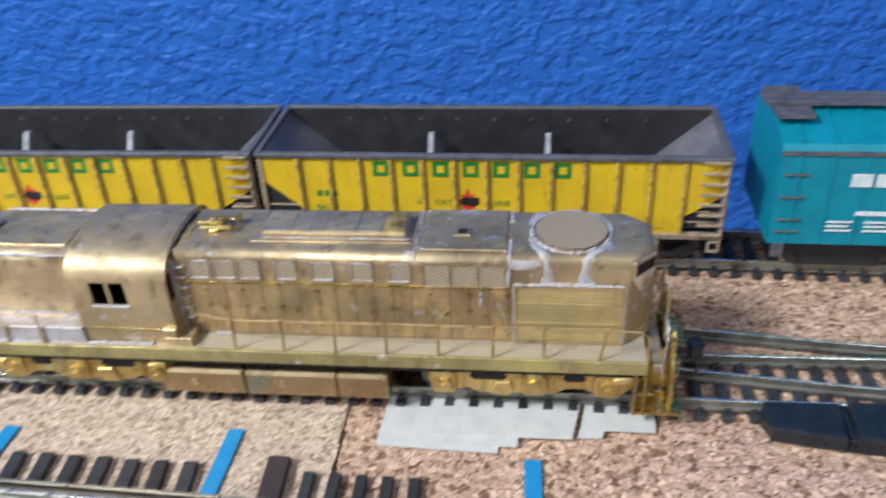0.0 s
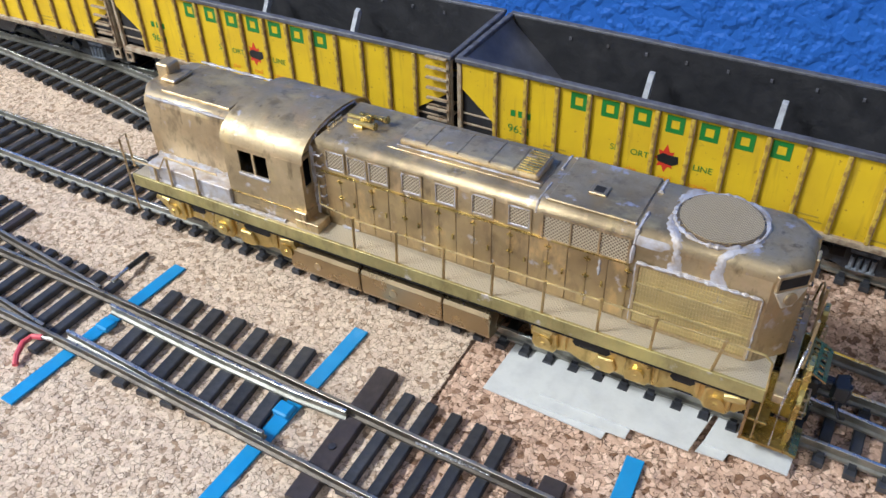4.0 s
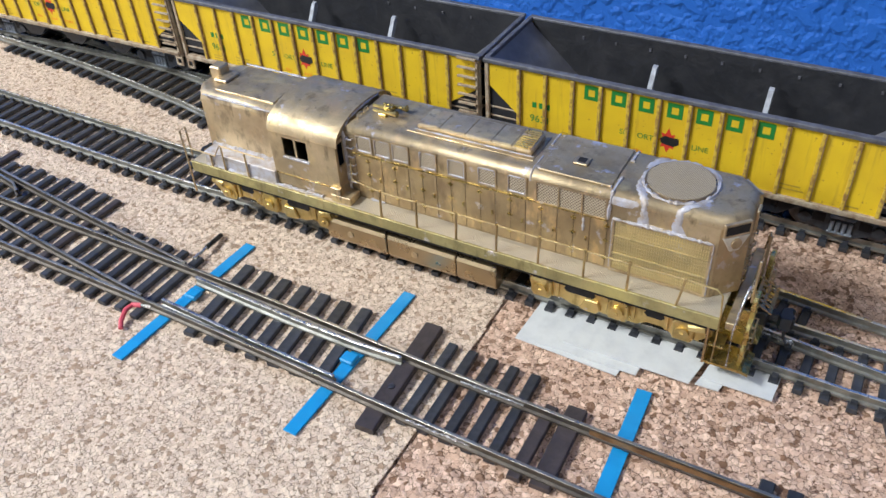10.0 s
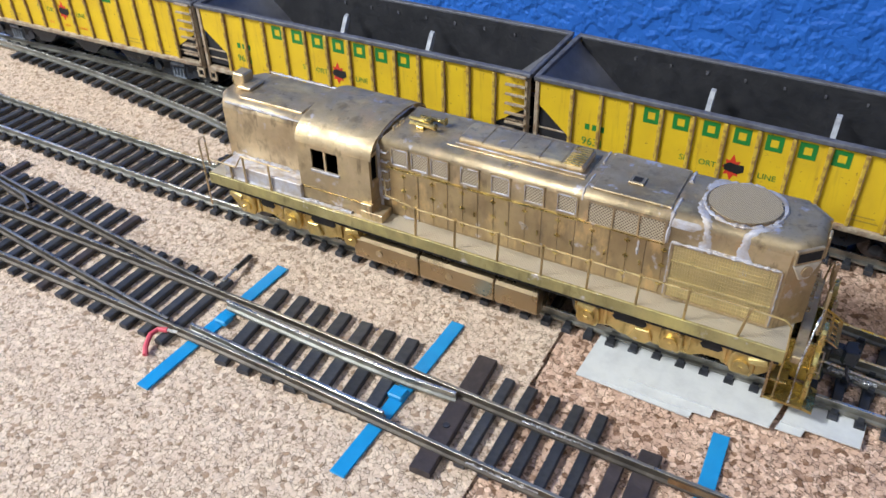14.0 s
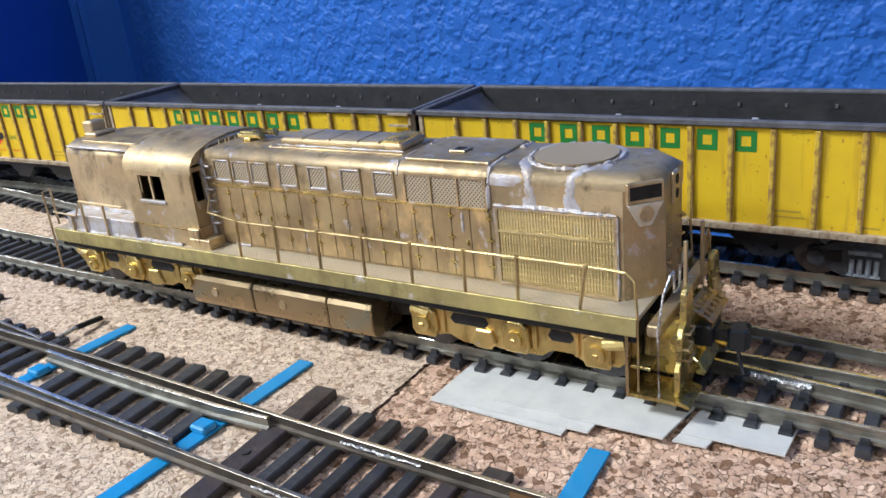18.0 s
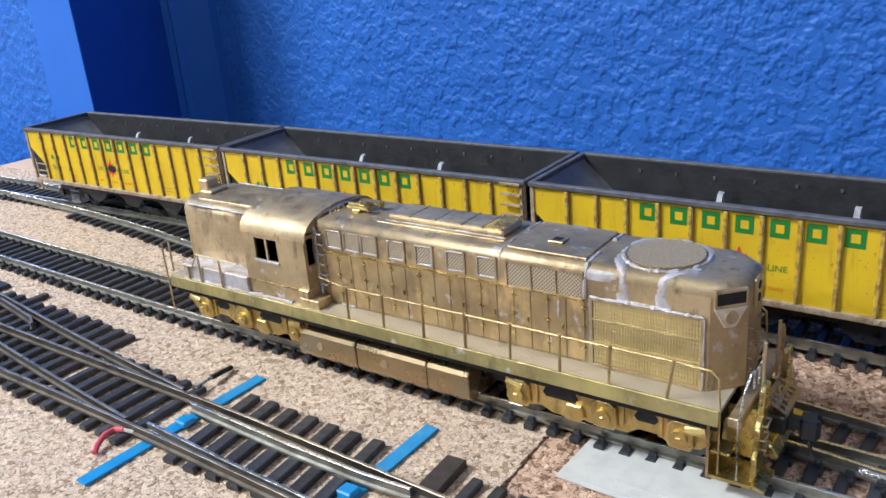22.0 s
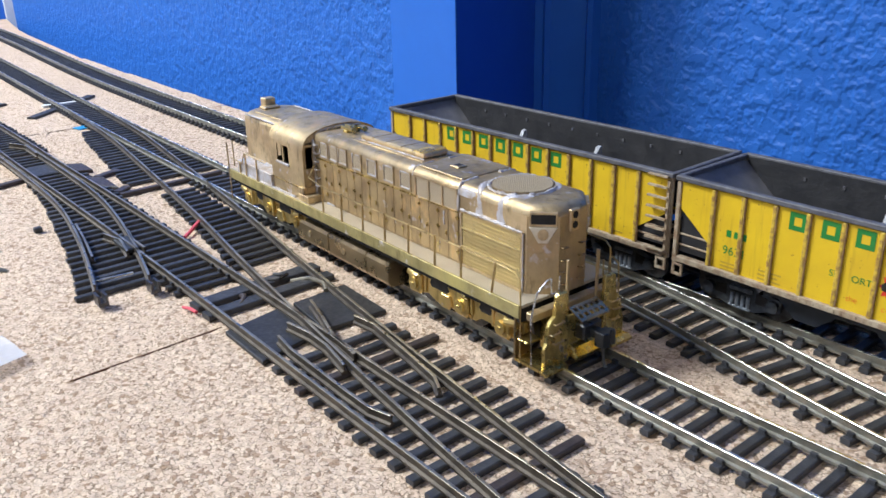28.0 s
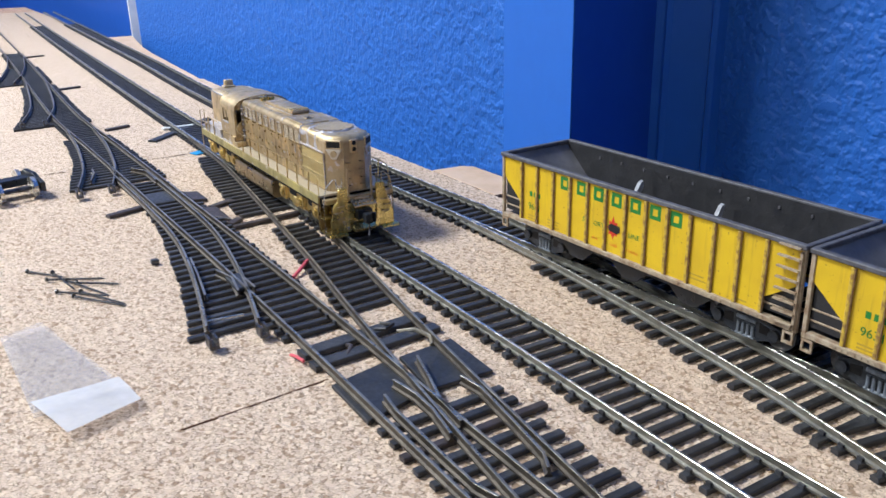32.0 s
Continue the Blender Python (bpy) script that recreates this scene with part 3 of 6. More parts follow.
def tie_data(length, mat, wide=TIE_WIDE, high=TIE_HIGH):
    key = (round(length), mat.name, wide, high)
    if key not in TIE_MESHES:
        bm = bmesh.new()
        h = round(length) / 2
        prism(bm, [(-wide / 2, 0), (wide / 2, 0), (wide / 2, high - 0.25), (wide / 2 - 0.3, high), (-wide / 2 + 0.3, high), (-wide / 2, high - 0.25)], "y", -h, h)
        TIE_MESHES[key] = data_of(bm, "tie", mat)
    return TIE_MESHES[key]


CHAIR = {}


def chair_data(mat):
    """The moulded fastenings on both sides of both rails."""
    if mat.name not in CHAIR:
        bm = bmesh.new()
        for s in (-8.72, 8.72):
            for e in (-1.35, 1.35):
                box(bm, -0.8, 0.8, s + e - 0.45, s + e + 0.45, 1.55, 2.7)
        CHAIR[mat.name] = data_of(bm, "fastening", mat)
    return CHAIR[mat.name]


def put_tie(parent, x, y, ang, length=TIE_LONG, mat=None, jig=0.0, chairs=True, wide=TIE_WIDE, high=TIE_HIGH):
    mat = mat or TIE
    t = new("tie", tie_data(length, mat, wide, high))
    t.parent = parent
    t.matrix_local = Matrix.Translation((x * MM, y * MM, 0)) @ Matrix.Rotation(ang + random.uniform(-jig, jig), 4, "Z")
    if chairs:
        c = new("fastening", chair_data(mat))
        c.parent = t
    return t


def track(label, line, t0, t1, rail=None, ties=True, jig=0.004, pitch=PITCH, skip=(), group="tracks"):
    """Two rails on ties; line: the middle, in millimetres; ties from x t0 to t1."""
    rail = rail or RAIL
    root = thing("model_track", label, "model track", group)
    fine = smooth_line(line, 12)
    for d in (-8.72, 8.72):
        rail_part(root, offset(fine, d), rail)
    if ties:
        mids = smooth_line(line, pitch)
        for p, w2 in zip(mids, ways(mids)):
            if t0 <= p.x <= t1 and not any(a < p.x < b2 for a, b2 in skip):
                put_tie(root, p.x, p.y, math.atan2(w2.y, w2.x), jig=jig)
    return root


LINE_1 = [(-2023.4, 19.6), (-1403.7, 7.7), (-931.8, 0.9), (-638.9, -1.5), (-386, -0.2), (-226.3, -0.4), (-154.7, 1.3), (-90.7, 2.7), (4.2, 4.4), (66.3, 5.2), (380.1, 16.9)]
LINE_H = [(-2016.9, 70.9), (-1372.4, 61.1), (-1119.4, 57.5), (-816.1, 49.2), (-554.9, 52.1), (-452.6, 54.6), (-316.2, 62.7), (-172, 67.1), (-27, 68.6), (167, 67.9), (498.5, 77.8)]
LINE_BR = [(-426, 55.5), (-381.1, 55), (-344.5, 53.8), (-309.4, 51.7), (-286, 49.5), (-262.6, 46.8), (-237, 43.8), (-220.8, 40.9), (-203.6, 37.8), (-186.3, 34.6), (-160.1, 31), (-115.7, 27.6), (-75.8, 24.4), (-35.6, 20.3), (25.5, 14.9), (68.8, 11.1), (118.8, 8.5), (175.1, 8.7)]
LINE_0 = [(-1733.5, -58.8), (-1303.4, -62.4), (-1129.7, -64.5), (-867.7, -69), (-781, -69), (-729.2, -67.1), (-697, -65.5), (-649.3, -63.8), (-595, -61.8), (-537.9, -60.3), (-505.1, -59.2), (-435.4, -57.1), (-344.6, -55.2), (-250, -54.2), (-152, -52.7), (-61.5, -53.6), (0.2, -53.2), (62.7, -51.2), (172.1, -43.5), (378.3, -20.5)]
LINE_X = [(-674.2, -1.9), (-591.8, -4.9), (-517.6, -11.9), (-414.9, -23.2), (-361.1, -30.6), (-305.8, -37.4), (-249.2, -43.8), (-201, -48.4), (-154, -52.2)]

track("straight main track with black ties and bright rails", LINE_1, -1700, 370, skip=((-620.8, -479.1),))
track("back track under the freight cars", LINE_H, -1700, 450, skip=((-359.2, -218.5),))
link_track = track("connecting track that swings from the back track to the main track", LINE_BR, -219.8, 18)
LINE_S = [(-596, -65), (-530.7, -63.3), (-475.3, -63.3), (-431.8, -67.6), (-391.9, -74.3), (-364.1, -80)]
LINE_U = [(-1035.9, -65.6), (-916.8, -74), (-847.2, -81.7), (-792.2, -93.8)]
front_track = track("front track with tarnished rails and cut black ties", LINE_0, -1303.4, -351.1, RAIL_OLD, skip=((-524.7, -368.3), (-724, -583.6), (-997.3, -785.2), (-1148.2, -1018.1)))
cross_track = track("crossover track with tarnished rails", LINE_X, 0, 0, RAIL_OLD)
stub_track = track("short turnout leg that ends in open joiners", LINE_S, 0, 0, RAIL_OLD)
LINE_V = [(-758.7, -68.1), (-709.6, -69.5), (-674.9, -71.6), (-628.1, -76.6), (-601, -81.8), (-575.1, -88.2)]
LINE_W = [(-1247.4, -62.8), (-1142.5, -72.3), (-1069, -83.2), (-1019.1, -94.6)]
mid_leg = track("short leg of the second turnout with open rail ends", LINE_V, 0, 0, RAIL_OLD)
far_leg = track("short leg of a turnout far along the board", LINE_U, 0, 0, RAIL_OLD)
last_leg = track("short leg of the last turnout", LINE_W, 0, 0, RAIL_OLD)

# ---------------------------------------------------------------- the wooden blocks and edges at the wall
bm = bmesh.new()
prism(bm, [(-515.2, 85.8), (-453.1, 87.3), (-451.1, 107.3), (-455, 112.2), (-507.8, 110.5), (-513.4, 105.4)], "z", -45, -0.3, 0.8)
block = structure("wood_block", bm, BOX_WOOD, "pale topped brown wooden block at the board's edge")
block.data.materials.append(WOOD_END)
for pol in block.data.polygons:
    pol.material_index = 0 if pol.normal.z > 0.5 else 1
structure("far_block", prism(bmesh.new(), [(-1440.7, 67.1), (-958.9, 76), (-1198.4, 85.6), (-1267, 90.6), (-1435.5, 112.3)], "z", -45, -0.3, 0.8), BOX_WOOD, "pale wooden block at the board's far edge")
structure("corner_trim", boxm(-1443.5, -1436.5, 113.3, 124.3, -1000, 1300), WHITE_PIPE, "thin white corner trim")

# ---------------------------------------------------------------- hopper cars
CAR_L, CAR_W, CAR_TOP, CAR_SIDE = 138.4, 36.0, 43.4, 17.6


def hopper_car(m):
    """An open hopper car, its middle over the track at the origin."""
    L2, W2, zt, zb = CAR_L / 2, CAR_W / 2, CAR_TOP, CAR_SIDE
    car = thing("hopper_car", "weathered yellow open hopper car with a black inside", "model freight car", "hopper cars")
    cut = 22.0  # how far the slope sheet cuts the side's lower corner
    for s in (-1, 1):
        bm = bmesh.new()
        pts = [(-L2 + 1, zt), (L2 - 1, zt), (L2 - 1, zt - 12), (56.4, zb + 6), (56.4, zb + 1), (-56.5, zb + 1), (-56.5, zb + 7), (-L2 + 1, zt - 9)]
        prism(bm, pts, "y", s * (W2 - 1.0), s * (W2 - 0.3))
        side = part("side", bm, YELLOW, car)
        for k in range(13):
            x = -56.4 + k * 9.4
            rib = part("rib", boxm(x - 0.55, x + 0.55, s * (W2 - 0.3), s * (W2 + 0.75), zb + 1.2, zt - 1.5, 0.2), RIB, side)
            part("rust_edge", boxm(x + 0.55, x + 0.72, s * (W2 - 0.3), s * (W2 + 0.6), zb + 1.2, zt - 1.7), RUSTY, rib)
        part("top_rail", boxm(-L2, L2, s * (W2 - 1.3), s * (W2 + 0.9), zt - 1.2, zt + 0.3, 0.25), CAR_GREY, car, "dusty dark top rail")
        bm = boxm(-L2 + 2, L2 - 2, s * (W2 - 1.5), s * (W2 + 0.8), zb - 0.6, zb + 1.2, 0.2)
        sill = part("side_sill", bm, STEP_TAN, car, "worn sill with a row of rivets")
        bm = bmesh.new()
        for k in range(62):
            box(bm, -58 + k * 1.9 - 0.3, -58 + k * 1.9 + 0.3, s * (W2 + 0.75), s * (W2 + 1.05), zb + 0.1, zb + 0.7)
        tagged(part("riveting", bm, STEP_TAN, sill), "row of small rivets", kind="stuff")
        # inner lining
        part("lining", boxm(-L2 + 2, L2 - 2, s * (W2 - 1.7), s * (W2 - 1.05), 20, zt - 0.4), CAR_BLACK, car, "sooty black lining")
        for k in range(9):
            x = -48 + k * 12
            part("lining_bolt", boxm(x - 0.35, x + 0.35, s * (W2 - 2.1), s * (W2 - 1.7), zt - 4.2, zt - 3.2), CAR_GREY, car)
    for e in (-1, 1):
        part("end_rail", boxm(e * (L2 - 0.6) - 0.9, e * (L2 - 0.6) + 0.9, -W2 + 0.9, W2 - 0.9, zt - 1.3, zt + 0.25, 0.25), CAR_GREY, car)
        bm = bmesh.new()
        prism(bm, [(e * (L2 - 0.6), zt - 1), (e * (L2 - 0.6), zt - 2.2), (e * (L2 - 29), 15), (e * (L2 - 30), 16)], "y", -W2 + 1.1, W2 - 1.1)
        part("slope_sheet", bm, SLOPE, car, "sloping black end sheet")
        # Extra sheet below the slope, near-black to carry the shade under it
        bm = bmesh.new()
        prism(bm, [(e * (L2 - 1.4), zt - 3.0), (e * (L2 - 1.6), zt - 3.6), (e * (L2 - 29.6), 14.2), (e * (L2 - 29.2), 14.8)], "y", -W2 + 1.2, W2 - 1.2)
        part("slope_underside_shade", bm, HOLLOW_SHADE, car)
        bm = bmesh.new()
        prism(bm, [(e * (L2 - 2), zb + 1), (e * (L2 - 1.2), zb + 1), (e * (L2 - 1.2), zt - 10), (e * (L2 - 2), zt - 10)], "y", -0.6, 0.6)
        part("end_post", bm, STEP_TAN, car)
        for s in (-1, 1):
            part("corner_post", boxm(e * (L2 - 1) - 0.7, e * (L2 - 1) + 0.7, s * (W2 - 0.4) - 0.6, s * (W2 - 0.4) + 0.6, zb - 1, zt - 1, 0.15), STEP_TAN, car)
            for z, far in ((8, 11.5), (4.6, 15)):
                part("end_step", boxm(e * (L2 - 1.5), e * (L2 - far), s * (W2 - 5.5), s * (W2 - 0.7), zb + z - 0.25, zb + z + 0.3, 0.08), STEP_TAN, car)
            bm = bmesh.new()
            panel(bm, (-1.8, 1.8), (zb - 5, zb - 1), [(-1.1, 1.1, zb - 4.2, zb - 1.8)], lambda u, v, w2: (e * (L2 - 2.6) + u, s * (W2 - 0.2) + w2 * s, v), 0.7)
            part("stirrup_step", bm, STEP_TAN, car)
        # Platform coloured near-black for the deep shade under the car's end
        part("end_platform", boxm(e * (L2 - 9) - 9, e * (L2 - 9) + 8.5, -W2 + 2, W2 - 2, zb - 1.4, zb - 0.2), HOLLOW_SHADE, car)
        # ladder on the near right and far left corners
        s = -e
        for z in [zb + 1.2 + k * 3.35 for k in range(8)]:
            lad = part("ladder_step", boxm(e * (L2 - 8.2) - 0.0, e * (L2 - 8.2) + e * 7.0, s * (W2 + 0.8), s * (W2 + 1.8), z, z + 0.55) if e > 0 else boxm(e * (L2 - 1.2), e * (L2 - 8.2), s * (W2 + 0.8), s * (W2 + 1.8), z, z + 0.55), STEP_TAN, car)
        for dx in (1.2,):
            part("ladder_rail", boxm(e * (L2 - dx) - 0.4, e * (L2 - dx) + 0.4, s * (W2 + 0.1), s * (W2 + 1.0), zb, zt - 2), STEP_TAN, car)
        # coupler
        bm = boxm(e * (L2 - 4.0), e * (L2 - 1.2), -1.2, 1.2, 9.5, 12.5, 0.3)
        box(bm, e * (L2 - 1.5), e * (L2 + 0.4), -1.8, 1.5, 9.2, 12.8, 0.2)
        part("coupler", bm, BLACK_PLASTIC, car)
        part("draft_sill", boxm(e * (L2 - 34), e * (L2 - 0.5), -2.2, 2.2, 9.5, 17), BLACK_PLASTIC, car)
    for x in (-20, 17.5):
        bm = prism(bmesh.new(), [(-3.5, 15.5), (9.8, zt - 6.6), (11.2, zt - 6.0), (11.6, zt - 8.0), (-1.0, 15.5)], "x", x - 0.8, x + 0.8)
        part("cross_brace", bm, BRACE, car, "pale grey slanting brace inside")
    part("hopper_floor", boxm(-L2 + 30, L2 - 30, -W2 + 1.7, W2 - 1.7, 15, 16), CAR_BLACK, car)
    for x in (-27, 0, 27):
        bm = bmesh.new()
        prism(bm, [(x - 12, zb - 0.7), (x + 12, zb - 0.7), (x + 3, 9.5), (x - 3, 9.5)], "y", -W2 + 3.5, W2 - 3.5)
        part("hopper_bay", bm, BLACK_PLASTIC, car)
    # trucks
    for x in (-L2 + 21, L2 - 21):
        tr = part("truck", boxm(x - 3, x + 3, -10, 10, 8, 12), CAR_BLACK, car)
        for s in (-1, 1):
            bm = bmesh.new()
            prism(bm, [(x - 12.5, 8.4), (x - 12.5, 12), (x - 8.5, 12.8), (x - 5, 14.6), (x + 5, 14.6), (x + 8.5, 12.8), (x + 12.5, 12), (x + 12.5, 8.4), (x + 9, 7.8), (x + 4.5, 5.6), (x - 4.5, 5.6), (x - 9, 7.8)], "y", s * 10.6, s * 12.0, 0.25, 1)
            fr = part("side_frame", bm, TRUCK_BLUE, tr, "slate side frame with springs")
            # Openings are near-black patches, their shade laid on the solid frame
            for dx in (-6.6, 6.6):
                bm = bmesh.new()
                prism(bm, [(x + dx - 1.8, 9), (x + dx - 1.8, 11.6), (x + dx + 1.8, 12.2), (x + dx + 1.8, 9)] if dx < 0 else [(x + dx - 1.8, 9), (x + dx - 1.8, 12.2), (x + dx + 1.8, 11.6), (x + dx + 1.8, 9)], "y", s * 12.02, s * 12.12)
                part("opening_shade_patch", bm, HOLLOW_SHADE, fr)
            for dx in (-2.6, -0.9, 0.9, 2.6):
                part("spring", disc(bmesh.new(), x + dx, s * 12.3, 6.6, 0.6, 3.9, "z", 8), TRUCK_EDGE, fr)
            part("bolster", boxm(x - 3.6, x + 3.6, s * 11.8, s * 12.7, 11.4, 12.6, 0.2), TRUCK_EDGE, fr)
            part("spring_plank", boxm(x - 3.6, x + 3.6, s * 11.8, s * 12.7, 5.9, 6.7, 0.2), TRUCK_EDGE, fr)
            for dx in (-10.4, 10.4):
                part("journal", disc(bmesh.new(), x + dx, s * 12.0 - (1.3 if s < 0 else 0) + 1.3, 10.0, 1.9, 1.3, "y", 10), TRUCK_BLUE, fr)
        for dx in (-10.4, 10.4):
            bm = bmesh.new()
            for s in (-8.6, 8.6):
                disc(bm, x + dx, s + 1.0, 10.2, 5.6, 2.0, "y", 20)
            tube(bm, [(x + dx, -9, 10.2), (x + dx, 9, 10.2)], 1.0, 8)
            part("wheel_set", bm, DARK_STEEL, tr)
    # printing: seven green block marks stand for the owner's name
    for s in (-1, 1):
        y = s * (W2 - 0.27)
        side_turn = Matrix.Rotation(radians(90), 4, "X") if s < 0 else Matrix.Rotation(radians(180), 4, "Z") @ Matrix.Rotation(radians(90), 4, "X")
        for k in range(7):
            u = s * -1 * (-31.2 + k * 8.9)
            bm = bmesh.new()
            w3, z0, z1 = 2.4, zt - 7.2, zt - 2.2
            panel(bm, (-w3, w3), (z0, z1), [(-w3 + 1.3, w3 - 1.3, z0 + 1.3, z1 - 1.3)], lambda a, c, w2: ((u + a * -s), y + s * w2, c), 0.06)
            part("owner_mark", bm, GREEN, car, "green block mark")
        def line(text, x, z, size, mat, wide=1.0, name="lettering"):
            words(text, size, mat, car, Matrix.Translation(((x * -s) * MM, (y + s * 0.05) * MM, z * MM)) @ side_turn, name, wide)
        line("9631", -52.4, zt - 19.6, 3.7, GREEN)
        line("SH", -21.2, zt - 16.6, 2.6, GREEN)
        line("ORT", -15.4, zt - 16.6, 2.6, GREEN)
        line("LINE", 1.8, zt - 16.6, 2.6, GREEN)
        line("the", -16, zt - 22.0, 2.3, ORANGE)
        line("coal", -7, zt - 22.0, 2.3, ORANGE)
        line("route", 1.4, zt - 22.0, 2.3, ORANGE)
        for dx in (0, 2.4, 4.8):
            part("initial_mark", boxm(-s * (-50.8 + dx) - 0.75, -s * (-50.8 + dx) + 0.75, y, y + s * 0.06, zt - 14.3, zt - 12.3), GREEN, car)
        for x, z, wd in [(-52.6, 22.0, 6), (-52.6, 23.1, 5), (-52.6, 24.2, 6), (-40.8, 21, 7), (-40.8, 22.2, 6), (-40.8, 23.4, 7), (28.8, 20.6, 6), (28.8, 22.0, 7), (46.3, 23.0, 5)]:
            xx = -s * (x + wd / 2)
            part("data_line", boxm(xx - wd / 2, xx + wd / 2, y, y + s * 0.05, zt - z - 0.5, zt - z), FAINT, car, "faint line of small print")
        bm = bmesh.new()
        cx = -s * -5.6
        pts = [(0, 4.6), (1.0, 2.2), (2.4, 2.6), (1.9, 1.0), (3.2, 0), (1.9, -1.0), (2.4, -2.6), (1.0, -2.2), (0, -4.2), (-1.0, -2.2), (-2.4, -2.6), (-1.9, -1.0), (-3.2, 0), (-1.9, 1.0), (-2.4, 2.6), (-1.0, 2.2)]
        prism(bm, [(cx + a * 0.9, zt - 15.4 + c) for a, c in pts], "y", y, y + s * 0.05)
        emb = part("emblem", bm, RED, car, "red burst with a black lump")
        bm = bmesh.new()
        pts = [(-2.6, 0.6), (-1.2, 1.7), (1.0, 1.4), (3.0, 1.5), (3.2, -0.6), (1.6, -1.6), (-1.0, -1.3), (-2.4, -1.0)]
        prism(bm, [(cx + 0.3 + a, zt - 15.4 + c) for a, c in pts], "y", y + s * 0.05, y + s * 0.11)
        part("emblem_lump", bm, BLACK_INK, emb)
    car.matrix_world = m
    return car


def line_at(line, x):
    """The place and way of a line at x (millimetres)."""
    pts = smooth_line(line, 4)
    i = min(range(len(pts)), key=lambda k: abs(pts[k].x - x))
    w2 = ways(pts)[i]
    return pts[i], math.atan2(w2.y, w2.x)


HOPPERS = [-312.7, -172.4, -32.1]
first = None
for x in HOPPERS:
    p, ang = line_at(LINE_H, x)
    m = Matrix.Translation((p.x * MM, p.y * MM, 0)) @ Matrix.Rotation(ang, 4, "Z")
    first = hopper_car(m) if first is None else copy_thing(first, m)

# ---------------------------------------------------------------- box car
p, ang = line_at(LINE_H, 121)
car = thing("box_car", "teal box car with a grey roof walk and white printing", "model freight car")
W2 = 18.5
bm = bmesh.new()
prism(bm, [(-W2, 17.5), (W2, 17.5), (W2, 46), (W2 - 1.5, 48.5), (0, 53), (-W2 + 1.5, 48.5), (-W2, 46)], "x", -75, 75)
body = part("body", bm, TEAL, car)
for k in range(17):
    x = -70 + k * 8.75
    for s in (-1, 1):
        part("side_post", boxm(x - 0.5, x + 0.5, s * W2, s * (W2 + 0.5), 18, 46), TEAL, body)
        bm = bmesh.new()
        prism(bm, [(s * (W2 - 1.3), 48.3), (s * 3.5, 52.0), (s * 3.5, 52.9), (s * (W2 - 1.3), 49.1)], "x", x - 0.5, x + 0.5)
        part("roof_rib", bm, TEAL, body)
for k in range(3):
    part("walk_board", boxm(-78, 78, -4.4 + k * 3.0, -1.8 + k * 3.0, 54.2, 55.0), CAR_GREY, car, "grey roof walk board")
part("end_walk", boxm(-76, -66, -11, 11, 53.0, 54.0), CAR_GREY, car)
for z in (22, 25.8, 33, 40):
    part("grab_iron", tube(bmesh.new(), [(-73.5, -W2, z), (-73.5, -W2 - 0.7, z), (-67.5, -W2 - 0.7, z), (-67.5, -W2, z)], 0.35), CAR_GREY, car)
part("eave", boxm(-75.2, 75.2, -W2 - 0.6, -W2 + 0.3, 45.8, 46.8), CAR_GREY, car)
for u0, u1, z0, z1 in [(-56, -50.5, 36.5, 40.5), (-49.5, -44.5, 36.5, 40.5), (-43.5, -39.5, 36.5, 40.5), (-36, -31, 36.5, 40.5), (-30, -25, 36.5, 40.5), (-24, -19, 36.5, 40.5), (-18, -13, 36.5, 40.5)]:
    part("owner_mark", boxm(u0, u1, -W2 - 0.62, -W2 - 0.5, z0, z1), WHITE_INK, car, "white block mark")
for u0, u1, z in [(-53, -38, 27.5), (-60, -53, 25), (-60, -54, 23.6), (-60, -53, 22.2), (-50, -43, 25), (-50, -44, 23.6), (-50, -43, 22.2), (-38, -32, 24)]:
    part("data_line", boxm(u0, u1, -W2 - 0.6, -W2 - 0.5, z, z + (1.4 if z > 27 else 0.7)), WHITE_INK, car)
part("underframe", boxm(-70, 70, -14, 14, 12, 17.6), CAR_BLACK, car)
part("stirrup_step", boxm(-73.5, -70, -W2 - 0.3, -W2 + 0.4, 13, 17.6, 0.2), CAR_GREY, car)
for x in (-52, 52):
    bm = boxm(x - 12, x + 12, -12, -10.6, 6, 13.5, 0.6)
    box(bm, x - 12, x + 12, 10.6, 12, 6, 13.5, 0.6)
    part("truck", bm, CAR_BLACK, car)
    for dx in (-10.4, 10.4):
        bm = bmesh.new()
        for s in (-8.6, 8.6):
            disc(bm, x + dx, s + 1.0, 10.2, 5.6, 2.0, "y", 20)
        part("wheel_set", bm, DARK_STEEL, car)
car.matrix_world = Matrix.Translation((p.x * MM, p.y * MM, 0)) @ Matrix.Rotation(ang, 4, "Z")
# ---------------------------------------------------------------- locomotive, unpainted brass
loco = thing("model_locomotive", "unpainted tarnished brass diesel locomotive model with solder marks", "model locomotive")
DECK = 26.2
BODY = Matrix.Translation((-3.2 * MM, 0, -5.6 * MM)) @ Matrix.Diagonal((1.005, 1, 1.06, 1))
HW, HTOP = 10.9, 49.4


def hood(name, pts, z0, z1, mat, label, rad=2.8):
    """A sheet-metal hood with a rounded roof edge."""
    bm = bmesh.new()
    prism(bm, pts, "z", z0, z1)
    top = [e for e in bm.edges if all(abs(v.co.z - z1 * MM) < 1e-7 for v in e.verts)]
    bmesh.ops.bevel(bm, geom=top, offset=rad * MM, segments=5, profile=0.5, affect="EDGES")
    ob = part(name, bm, mat, loco, label)
    ob.data.polygons.foreach_set("use_smooth", [abs(p.normal.z) > 0.02 for p in ob.data.polygons])
    return ob


